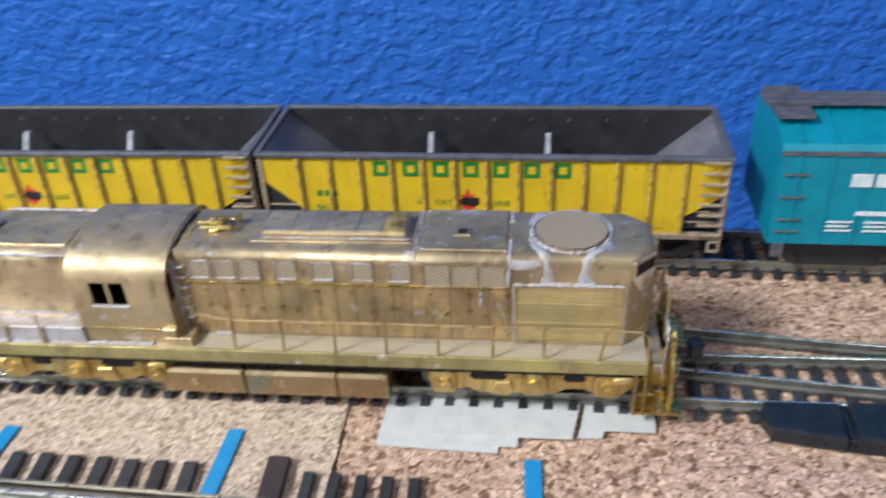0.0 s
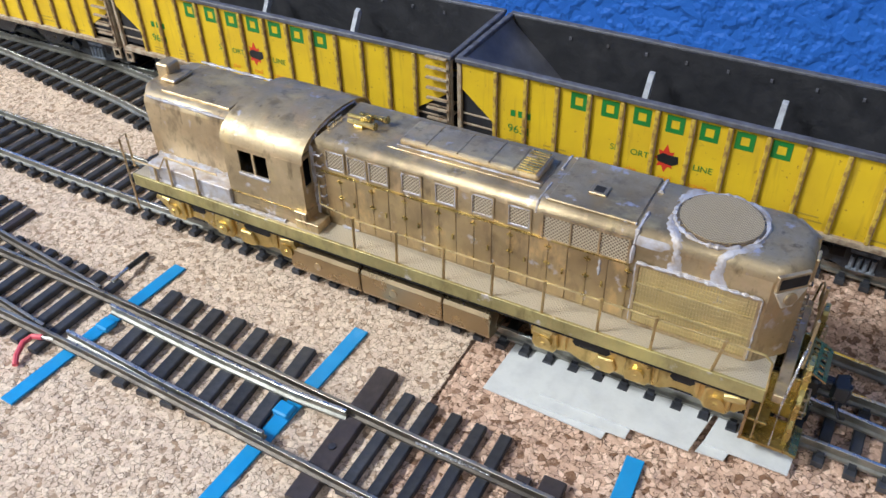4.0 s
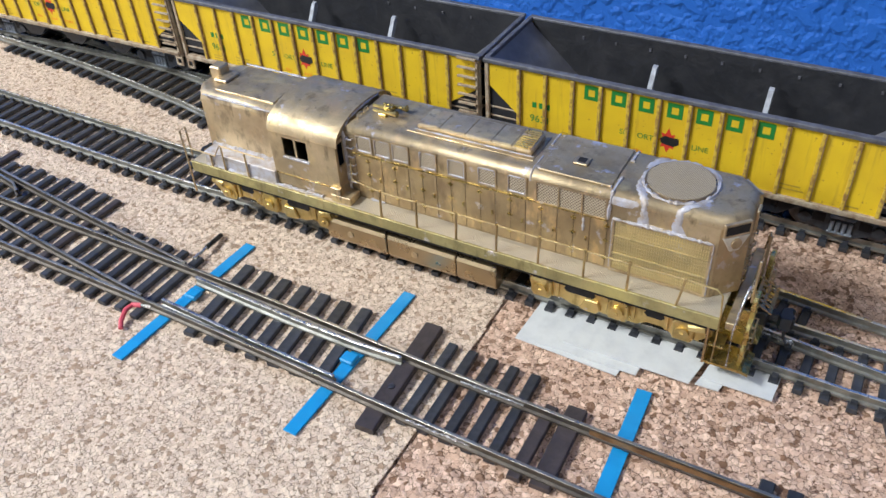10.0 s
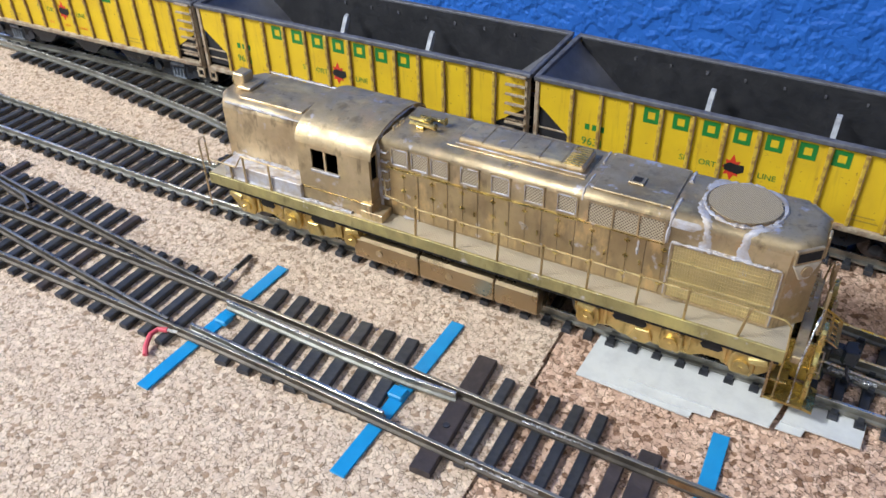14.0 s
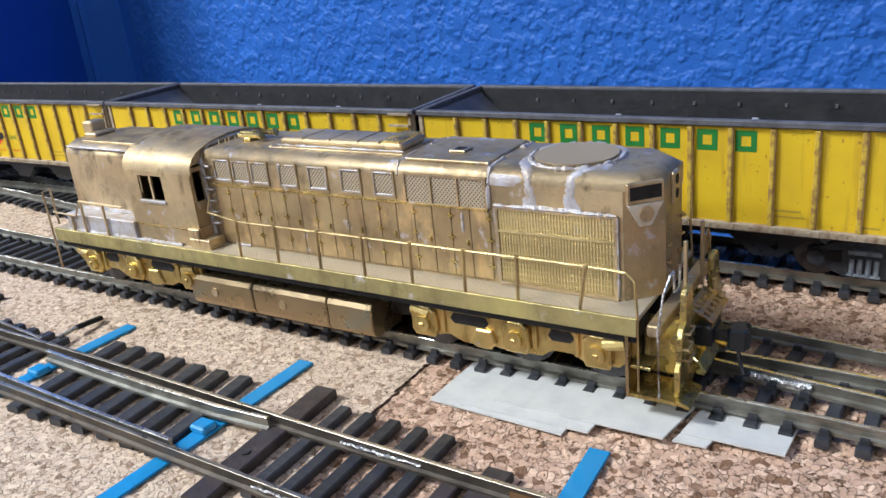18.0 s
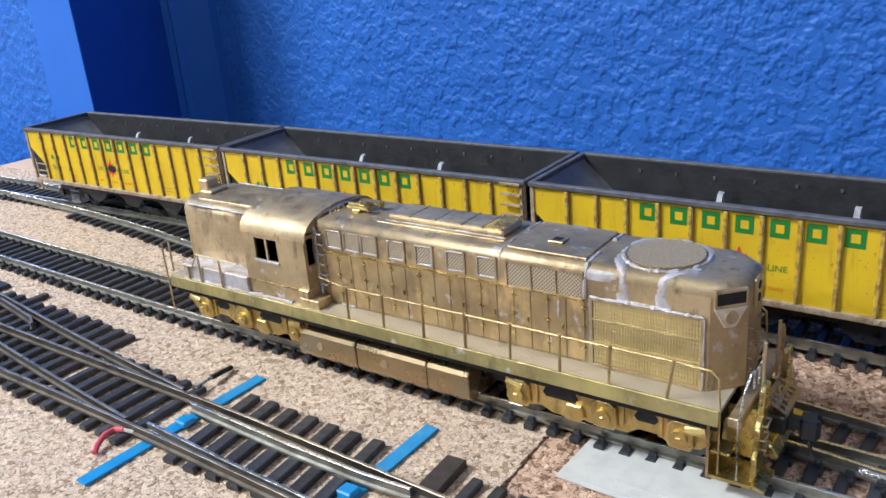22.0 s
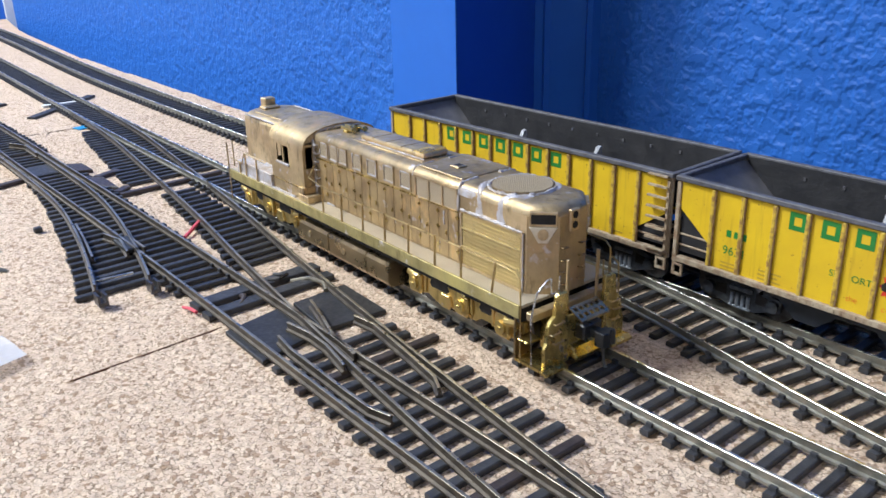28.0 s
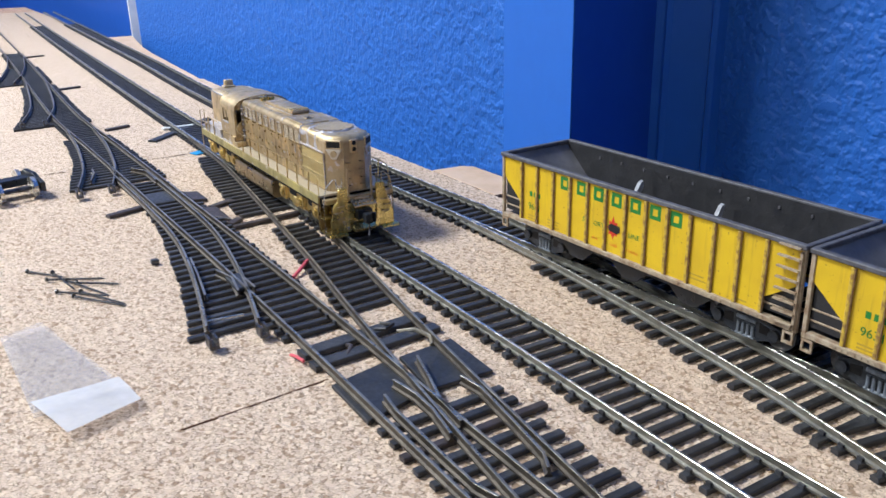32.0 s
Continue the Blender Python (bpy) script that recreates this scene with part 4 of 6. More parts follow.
long_hood = hood("long_hood", [(-107, -HW), (1.0, -HW), (7.0, -5.0), (7.0, 5.0), (1.0, HW), (-107, HW)], DECK, HTOP, BRASS_ROOF, "long hood of brown tarnished brass")
short_hood = hood("short_hood", [(-131, -HW), (-161.5, -HW), (-166, -5.5), (-166, 5.5), (-161.5, HW), (-131, HW)], DECK, 48.2, BRASS, "short hood", 2.6)
part("hood_hatch", boxm(-157, -134, -8.2, 8.2, 48.0, 48.7, 0.2), BRASS_ROOF, short_hood)
part("hatch_pocket", boxm(-160.5, -155.5, -4.5, 2.5, 48.65, 49.6, 0.3), BRASS, short_hood)
part("exhaust_box", boxm(-163.6, -159.4, -2.4, 2.4, 48.0, 52.2, 0.4), BRASS_ROOF, short_hood)
part("bell", disc(bmesh.new(), -165.0, 0.5, 48.1, 1.3, 2.6, "z", 12, 0.8), BRASS_BRIGHT, short_hood)

# frame, walkway and battery boxes
part("walkway", boxm(-166, 5.6, -17.5, 17.5, DECK - 0.9, DECK, 0.1), TREAD, loco, "pale treaded walkway")
for s in (-1, 1):
    part("side_sill", boxm(-166, 5.6, s * 17.0, s * 17.75, DECK - 3.4, DECK + 0.1, 0.1), SILL, loco, "greenish yellow brass side sill")
    # Sill backing: the shade under the walkway is put into its colour
    part("inner_sill", boxm(-165, 5, s * 9.0, s * 16.6, DECK - 5.0, DECK - 1.0), HOLLOW_SHADE, loco)
    part("battery_box", boxm(-160, -131.2, s * 11.0, s * 16.6, DECK, DECK + 4.6, 0.2), SOLDER, loco, "solder-smeared battery box")
    part("cab_step", boxm(-110.5, -103.5, s * 11.2, s * 16.6, DECK, DECK + 2.4, 0.15), BRASS, loco)
    part("cab_step", boxm(-110.5, -106.8, s * 11.2, s * 16.6, DECK + 2.4, DECK + 4.8, 0.15), BRASS, loco)
# Under-frame block coloured near-black for the shade below the body
part("center_frame", boxm(-160, 2, -8, 8, 14, DECK - 1.2), HOLLOW_SHADE, loco)

# cab with a real hollow inside
CX0, CX1, CH = -131.5, -107.2, 15.6


def cab_arc(n=14, off=0.0):
    pts = [(-CH + off, 43.9)]
    for k in range(n + 1):
        a = math.pi * (1 - k / n)
        y = (CH - off) * math.cos(a)
        z = 44.0 + (6.9 - off) * (max(0.0, math.sin(a)) ** 0.78)
        pts.append((y, z))
    pts.append((CH - off, 43.9))
    return pts


bm = bmesh.new()
outer, inner = cab_arc(), cab_arc(off=0.5)
prism(bm, outer + inner[::-1], "x", CX0 - 0.2, CX1 + 0.6)
roof = part("cab_roof", bm, BRASS_ROOF, loco, "rounded cab roof", True)
roof.data.set_sharp_from_angle(angle=radians(40))
for s in (-1, 1):
    bm = bmesh.new()
    panel(bm, (CX0, CX1), (DECK - 2.6, 44.2), [(-126.6, -117.7, 37.0, 43.1)], lambda u, v, w2: (u, s * (CH - w2), v), 0.5)
    sw = part("cab_side", bm, BRASS_ROOF, loco)
    part("window_bar", boxm(-122.5, -121.8, s * (CH - 0.6), s * (CH - 0.1), 37.0, 43.1), BRASS, sw)
    part("window_sill", boxm(-127.0, -117.3, s * (CH - 0.3), s * (CH + 0.5), 36.3, 37.05, 0.1), SOLDER, sw)
    part("side_seam", boxm(CX0 + 0.3, CX1 - 0.3, s * (CH - 0.02), s * (CH + 0.12), 30.2, 30.5), BRASS_BRIGHT, sw)
for x, e in ((CX0, 1), (CX1, -1)):
    bm = bmesh.new()
    panel(bm, (-CH + 0.4, CH - 0.4), (DECK, 45.4), [(-CH + 1.1, -11.6, 37.2, 44.4), (11.6, CH - 1.1, 37.2, 44.4)], lambda u, v, w2: (x + e * w2, u, v), 0.5)
    prism(bm, [(y, z) for y, z in cab_arc(off=0.5) if z >= 45.4], "x", x, x + e * 0.5)
    part("cab_end", bm, BRASS, loco)
# Floor coloured near-black for the shade inside the cab
part("cab_floor", boxm(CX0, CX1, -CH + 0.6, CH - 0.6, DECK, DECK + 0.5), HOLLOW_SHADE, loco)

# roof detail of the long hood
bm = boxm(-88, -49.5, -6.4, 6.4, HTOP - 0.1, HTOP + 0.2, 0.08)
deckbox = part("dynamic_brake_base", bm, BRASS_ROOF, long_hood)
bm = boxm(-85.5, -50.5, -4.8, 4.8, HTOP + 0.15, HTOP + 2.0, 0.7, 2)
hatch = part("brake_hatch", bm, BRASS, deckbox, "raised brass hatch with louvred ends")
for x in (-78.5, -70.5, -62.5, -56.5):
    part("hatch_joint", boxm(x - 0.15, x + 0.15, -4.7, 4.7, HTOP + 1.4, HTOP + 2.12), BRASS_ROOF, hatch)
for k in range(9):
    y = -4.2 + k * 1.05
    part("louvre", boxm(-55.8, -51.2, y - 0.25, y + 0.25, HTOP + 1.9, HTOP + 2.3), BRASS_BRIGHT, hatch)
part("roof_plate", boxm(-46.5, -27, -9.2, 9.2, HTOP - 0.2, HTOP + 0.4, 0.2), BRASS_ROOF, long_hood)
bm = boxm(-39.5, -35.5, -3.6, 0.2, HTOP + 0.35, HTOP + 0.85, 0.2)
pocket = part("exhaust_frame", bm, BRASS, long_hood)
# Hole drawn as a near-black patch for its inner shade
part("hole_shade_patch", boxm(-38.6, -36.4, -2.8, -0.6, HTOP + 0.8, HTOP + 0.9), HOLLOW_SHADE, pocket)
part("fan_ring", disc(bmesh.new(), -12.2, 0, HTOP - 0.3, 8.9, 0.85, "z", 40, 8.7), BRASS_TANK, long_hood, "low brown brass fan rim")
FAN_RIM = [(-12.2 + 9.15 * math.cos(a), 9.15 * math.sin(a), HTOP + 0.05) for a in [k * math.pi / 18 for k in range(37)]]
fan = part("fan_screen", disc(bmesh.new(), -12.2, 0, HTOP + 0.45, 8.3, 0.25, "z", 40), FAN_SCREEN, long_hood, "round wire fan screen")
bm = bmesh.new()
for y, x0, x1 in ((-2.2, -101.5, -93.5), (0.2, -103, -96.0), (1.8, -100.5, -92.5)):
    tube(bm, [(x0, y, HTOP + 1.3), (x1 - 1.5, y, HTOP + 1.3), (x1, y, HTOP + 1.5)], [0.5, 0.6, 1.0], 8)
box(bm, -99.5, -97, -3, 2.6, HTOP - 0.1, HTOP + 0.9, 0.2)
part("air_horn", bm, BRASS_BRIGHT, long_hood, "shiny brass air horn")
bm = bmesh.new()
for y in (-6.2, -2.8):
    tube(bm, [(-104.6, y, HTOP - 0.2), (-104.6, y, HTOP + 0.9), (-104.6, y + 2.2, HTOP + 0.9), (-104.6, y + 2.2, HTOP - 0.2)], 0.25)
part("roof_grab", bm, BRASS, long_hood)


def bead(pts, r0, r1, parent, flat=0.5):
    """A run of solder: an uneven flat bead."""
    bm = bmesh.new()
    fine = []
    for a, b2 in zip(pts, pts[1:]):
        a, b2 = Vector(a), Vector(b2)
        n = max(2, int((b2 - a).length / 0.8))
        fine += [a.lerp(b2, k / n) for k in range(n)]
    fine.append(Vector(pts[-1]))
    tube(bm, [tuple(p) for p in fine], [random.uniform(r0, r1) for _ in fine], 6)
    return part("solder_bead", bm, SOLDER, parent)


def smear(rows, s, thick=0.3):
    """Solder smeared over the hood: rows of (way round the roof edge, from x, to x)."""
    fine = []
    for (a, p, q), (a2, p2, q2) in zip(rows, rows[1:]):
        n = max(2, int(abs(a2 - a) / 0.5))
        fine += [(a + (a2 - a) * k / n, p + (p2 - p) * k / n + random.uniform(-0.35, 0.35), q + (q2 - q) * k / n + random.uniform(-0.35, 0.35)) for k in range(n)]
    bm = bmesh.new()
    grid = []
    for a, p, q in fine:
        ang = min(max(a, 0) / 2.8, math.pi / 2)
        y = HW - 2.8 + 2.8 * math.cos(ang) - max(0, a - 4.4)
        z = HTOP - 2.8 + 2.8 * math.sin(ang) + min(a, 0)
        row = []
        for k in range(7):
            h = 0.02 + thick * math.sin(math.pi * k / 6) * random.uniform(0.6, 1.0) if 0 < k < 6 else -0.1
            row.append(bm.verts.new(Vector((p + (q - p) * k / 6, s * (y + h * math.cos(ang)), z + h * math.sin(ang))) * MM))
        grid.append(row)
    for a, b2 in zip(grid, grid[1:]):
        for k in range(6):
            bm.faces.new((a[k], a[k + 1], b2[k + 1], b2[k]))
    return part("solder_smear", bm, SOLDER, long_hood, "grey solder smear", True)


bead(FAN_RIM, 0.2, 0.75, long_hood)
bead([(-50, -4.9, HTOP + 0.3), (-86, -4.9, HTOP + 0.3)], 0.1, 0.4, long_hood)
for s in (-1, 1):
    bead([(-47, s * 8.6, HTOP + 0.1), (-27, s * 8.9, HTOP + 0.05)], 0.15, 0.4, long_hood)
    bead([(-26.6, s * 11.0, 41.5), (-26.4, s * 11.0, 46.4), (-26.2, s * 10.0, 48.9), (-26, s * 4, 49.5)], 0.3, 0.65, long_hood)
    bead([(-48.2, s * 10.9, 46.6), (-48.2, s * 9.7, 49.1), (-48, s * 3, 49.5)], 0.2, 0.5, long_hood)
    smear([(-4.4, -19.8, -15.5), (-1.5, -18.6, -16.4), (1.5, -18.8, -17.0), (3.5, -20.2, -17.4), (5.5, -21.6, -18.6), (8, -22.0, -20.2), (10.5, -21.9, -21.0)], s)
    smear([(-4.4, -10.8, -6.0), (-1.5, -10.4, -8.4), (1.5, -10.0, -8.0), (3.5, -9.2, -6.2), (5.5, -7.2, -4.2), (8, -4.8, -3.0), (10.5, -3.6, -2.8)], s)
    smear([(-0.6, -26.8, -20), (1.0, -27, -18.5), (2.2, -27, -20)], s, 0.12)
    bead([(-19.0, s * 11.0, 42.5), (-7, s * 11.0, 42.4)], 0.25, 0.5, long_hood)
    bead([(-107, s * 10.9, 27), (-107, s * 10.9, 46.4), (-107, s * 8, 49.5), (-107, 0, 49.9)], 0.3, 0.7, long_hood)
    bead([(-160, s * 16.6, 26.3), (-114, s * 16.0, 26.3)], 0.25, 0.75, loco)
    bead([(-160, s * 11.2, 30.9), (-132, s * 11.2, 30.9)], 0.3, 0.9, loco)
    bead([(-160, s * 11.0, 47.6), (-133, s * 11.0, 47.4)], 0.2, 0.55, short_hood)
    bead([(-131.5, s * 11, 47.8), (-131.5, s * 8, 49), (-131.5, 0, 50)], 0.3, 0.6, short_hood)
    bead([(-106.5, s * 15.2, 26.6), (-106.5, s * 11.2, 26.8), (-106.6, s * 11.1, 31)], 0.4, 0.9, loco)
    bead([(-100, s * 11.0, 26.5), (-95, s * 11.1, 26.6)], 0.2, 0.8, loco)
    bead([(-33, s * 11.05, 36), (-33, s * 11.05, 40)], 0.2, 0.55, loco)
    # screened windows
    for x in (-100.1, -93.9, -87.9, -79.0, -70.1, -60.8, -51.9):
        bm = bmesh.new()
        panel(bm, (x - 2.9, x + 2.9), (41.6, 47.4), [(x - 2.35, x + 2.35, 42.2, 46.8)], lambda u, v, w2: (u, s * (HW + 0.02 + w2), v), 0.28)
        wf = part("window_frame", bm, BRASS_ROOF, long_hood)
        part("wire_screen", boxm(x - 2.35, x + 2.35, s * (HW - 0.2), s * (HW + 0.06), 42.2, 46.8), SCREEN, wf)
        part("solder_rim", boxm(x - 2.2, x + 2.2, s * (HW + 0.05), s * (HW + 0.32), 42.0, 42.5, 0.1), SOLDER, wf)
        for u0, v0, u1, v1 in ((-2.45, 42.1, -2.45, 46.7), (2.45, 42.1, 2.45, 46.7), (-2.4, 46.9, 2.4, 46.9)):
            bead([(x + u0, s * (HW + 0.22), v0), (x + u1, s * (HW + 0.22), v1)], 0.06, 0.26, wf)
    bm = bmesh.new()
    panel(bm, (-46.8, -26.8), (40.8, 47.4), [(-46.2, -40.2, 41.3, 46.9), (-39.8, -33.8, 41.3, 46.9), (-33.4, -27.4, 41.3, 46.9)], lambda u, v, w2: (u, s * (HW + 0.02 + w2), v), 0.4)
    mf = part("screen_frame", bm, BRASS, long_hood)
    for x in (-46.2, -39.8, -33.4):
        part("wire_screen", boxm(x, x + 6, s * (HW - 0.2), s * (HW + 0.12), 41.3, 46.9), SCREEN, mf, "diamond wire screen")
    # doors in pairs with hinges
    part("door_seam", boxm(-104.0, -27.0, s * (HW - 0.05), s * (HW + 0.06), DECK + 0.4, 40.95), DOOR_GAP, long_hood)
    for k in range(17):
        x = -103.6 + k * 4.53
        d = part("engine_door", boxm(x + 0.06, x + 4.47 - (0.08 if k % 2 else 0.0), s * (HW + 0.04), s * (HW + 0.24), DECK + 0.6, 40.8, 0.08), BRASS_DOOR, long_hood)
        for z in (29.5, 34.8, 39.2) if k % 2 == 0 else ():
            plus = [(3.7, 0), (4.25, 0), (4.25, -0.4), (4.6, -0.4), (4.6, 0), (5.2, 0), (5.2, 0.35), (4.6, 0.35), (4.6, 0.8), (4.25, 0.8), (4.25, 0.35), (3.7, 0.35)]
            part("hinge", prism(bmesh.new(), [(x + u, z + v) for u, v in plus], "y", s * (HW + 0.3), s * (HW + 0.58)), BRASS_BRIGHT, d)
        if k % 2:
            part("latch", boxm(x + 3.4, x + 3.8, s * (HW + 0.3), s * (HW + 0.6), 33.4, 34.6), BRASS_BRIGHT, d)
    part("door_rail", boxm(-104.5, -26.8, s * (HW + 0.01), s * (HW + 0.5), 40.85, 41.2), BRASS_BRIGHT, long_hood)
    # radiator grille
    bm = bmesh.new()
    panel(bm, (-25.2, 0.0), (26.3, 42.2), [(-24.6, -0.6, 27.0, 41.6)], lambda u, v, w2: (u, s * (HW + 0.02 + w2), v), 0.6)
    gf = part("grille_frame", bm, BRASS, long_hood)
    bead([(-25.2, s * (HW + 0.5), 42.3), (0.0, s * (HW + 0.5), 42.3)], 0.15, 0.5, gf)
    bead([(0.1, s * (HW + 0.4), 42.0), (0.1, s * (HW + 0.4), 26.6)], 0.1, 0.42, gf)
    bead([(-25.3, s * (HW + 0.3), 42.0), (-25.3, s * (HW + 0.3), 27.0)], 0.08, 0.3, gf)
    part("grille_back", boxm(-24.6, -0.6, s * (HW + 0.02), s * (HW + 0.1), 27, 41.6), GRILLE, gf)
    slat = data_of(boxm(-0.17, 0.17, HW + 0.1, HW + 0.34, 27, 41.6), "slat", GRILLE)
    for k in range(38):
        o = new("slat", slat)
        o.parent = gf
        o.matrix_local = Matrix.Translation(((-24.2 + k * 0.632) * MM, 0, 0)) if s > 0 else Matrix.Translation(((-24.2 + k * 0.632) * MM, 0, 0)) @ Matrix.Scale(-1, 4, (0, 1, 0))
    for k in range(13):
        z = 27.8 + k * 1.05
        part("cross_slat", boxm(-24.6, -0.6, s * (HW + 0.4), s * (HW + (0.75 if k in (4, 9) else 0.46)), z - 0.1, z + (0.35 if k in (4, 9) else 0.12)), GRILLE, gf)
    # side handrail
    posts = (-92.1, -80.1, -67.4, -55.0, -42.6, -29.8, -18.0, -4.0)
    bm = bmesh.new()
    tube(bm, [(-105, s * 12.0, 39), (-101.5, s * 16.8, 36.0)] + [(x, s * 17.1, 34.7) for x in posts] + [(3.6, s * 17.1, 34.4), (5.2, s * 17.1, 33.0), (5.6, s * 17.1, 27), (5.6, s * 17.1, 12)], 0.24)
    part("handrail", bm, RAIL_WIRE, loco, "thin brass wire handrail")
    for x in posts:
        bm = bmesh.new()
        tube(bm, [(x - (1.8 if x == -4.0 else 0.3), s * 17.25, DECK - 2.5), (x, s * 17.2, 34.7)], 0.36)
        disc(bm, x, s * 17.1, 34.3, 0.5, 0.8, "z", 8)
        part("stanchion", bm, RAIL_WIRE, loco)
    bm = bmesh.new()
    tube(bm, [(-134, s * 17.1, 34.6), (-152, s * 17.1, 34.8), (-155, s * 17.1, 30.5), (-165, s * 17.1, 30.8)], 0.27)
    for x, z in ((-142, 34.7), (-151.5, 34.8), (-157, 30.6)):
        tube(bm, [(x, s * 17.2, DECK - 2), (x, s * 17.1, z)], 0.36)
    part("rear_handrail", bm, BRASS, loco)
    bm = bmesh.new()
    tube(bm, [(-168.2, s * 17.0, 14), (-168.2, s * 17.0, 36), (-168.2, s * 14.5, 36.4), (-168.2, s * 14.5, DECK)], 0.3)
    part("corner_rail", bm, BRASS, loco)
    for z in (31.5, 34.3, 37.1, 39.9, 42.7, 45.5):
        bm = bmesh.new()
        tube(bm, [(-105.8, s * 10.8, z), (-105.8, s * 11.9, z), (-103.8, s * 11.9, z), (-103.8, s * 10.8, z)], 0.28)
        part("ladder_rung", bm, SOLDER, long_hood)
    # fuel tank
    for x0, x1 in ((-114.6, -93.0), (-92.5, -69.2), (-68.9, -56.2)):
        bm = bmesh.new()
        prism(bm, [(s * 3, 10.4), (s * 13.8, 10.4), (s * 15.4, 11.2), (s * 16.0, 12.4), (s * 16.0, 17.6), (s * 15.4, 18.6), (s * 3, 18.6)], "x", x0, x1, 0.25, 1)
        tk = part("fuel_tank", bm, BRASS_TANK, loco, "smooth brown brass fuel tank")
        tk.matrix_local = BODY.inverted()
        if x1 < -60:
            xc = (x0 + x1) / 2
            part("filler_cap", disc(bmesh.new(), xc - 2, s * 16.0 + (0.3 if s > 0 else 0.0), 15.0, 1.1, 0.3, "y", 14), BRASS, tk)

# front number boards, headlights, grab irons
for s in (-1, 1):
    n = Vector((5.9, s * 6.0, 0)).normalized()
    turn = Matrix.Translation((4.0 * MM, s * 7.95 * MM, 0)) @ Matrix.Rotation(math.atan2(n.y, n.x), 4, "Z")
    bm = boxm(-0.3, 0.7, -3.6, 3.6, 44.2, 47.9, 0.15)
    o = part("number_board", bm, BRASS, long_hood)
    o.matrix_local = turn
    # The slot's inner shade is a near-black patch on the board
    part("number_slot", boxm(0.68, 0.75, -3.1, 3.1, 44.9, 47.3), HOLLOW_SHADE, o)
    bm = bmesh.new()
    prism(bm, [(-3.6, 44.1), (3.6, 44.1), (1.2, 40.0), (-1.2, 40.0)], "x", 0, 0.7, 0.1, 1)
    o2 = part("class_light_plate", bm, PALE, long_hood)
    o2.matrix_local = turn
    part("class_light", disc(bmesh.new(), 0.6, 0, 42.3, 1.4, 0.6, "x", 16), BRASS, o2)
bm = boxm(6.8, 7.6, -1.8, 1.8, 42.2, 47.9, 0.3)
hl = part("headlight", bm, BRASS, long_hood)
for z in (43.8, 46.4):
    part("headlight_lens", disc(bmesh.new(), 7.55, 0, z, 0.95, 0.15, "x", 14), HOLLOW_SHADE, hl)
for z in (29.0, 32.0, 35.2, 38.6):
    for y0 in (-4.2, 2.2):
        bm = bmesh.new()
        tube(bm, [(6.9, y0, z), (7.7, y0, z), (7.7, y0 + 2.0, z - 0.3), (6.9, y0 + 2.0, z - 0.3)], 0.22)
        part("grab_iron", bm, BRASS_TANK, long_hood)


for ob in list(loco.children):
    ob.matrix_local = BODY @ ob.matrix_local
DECK = 22.1


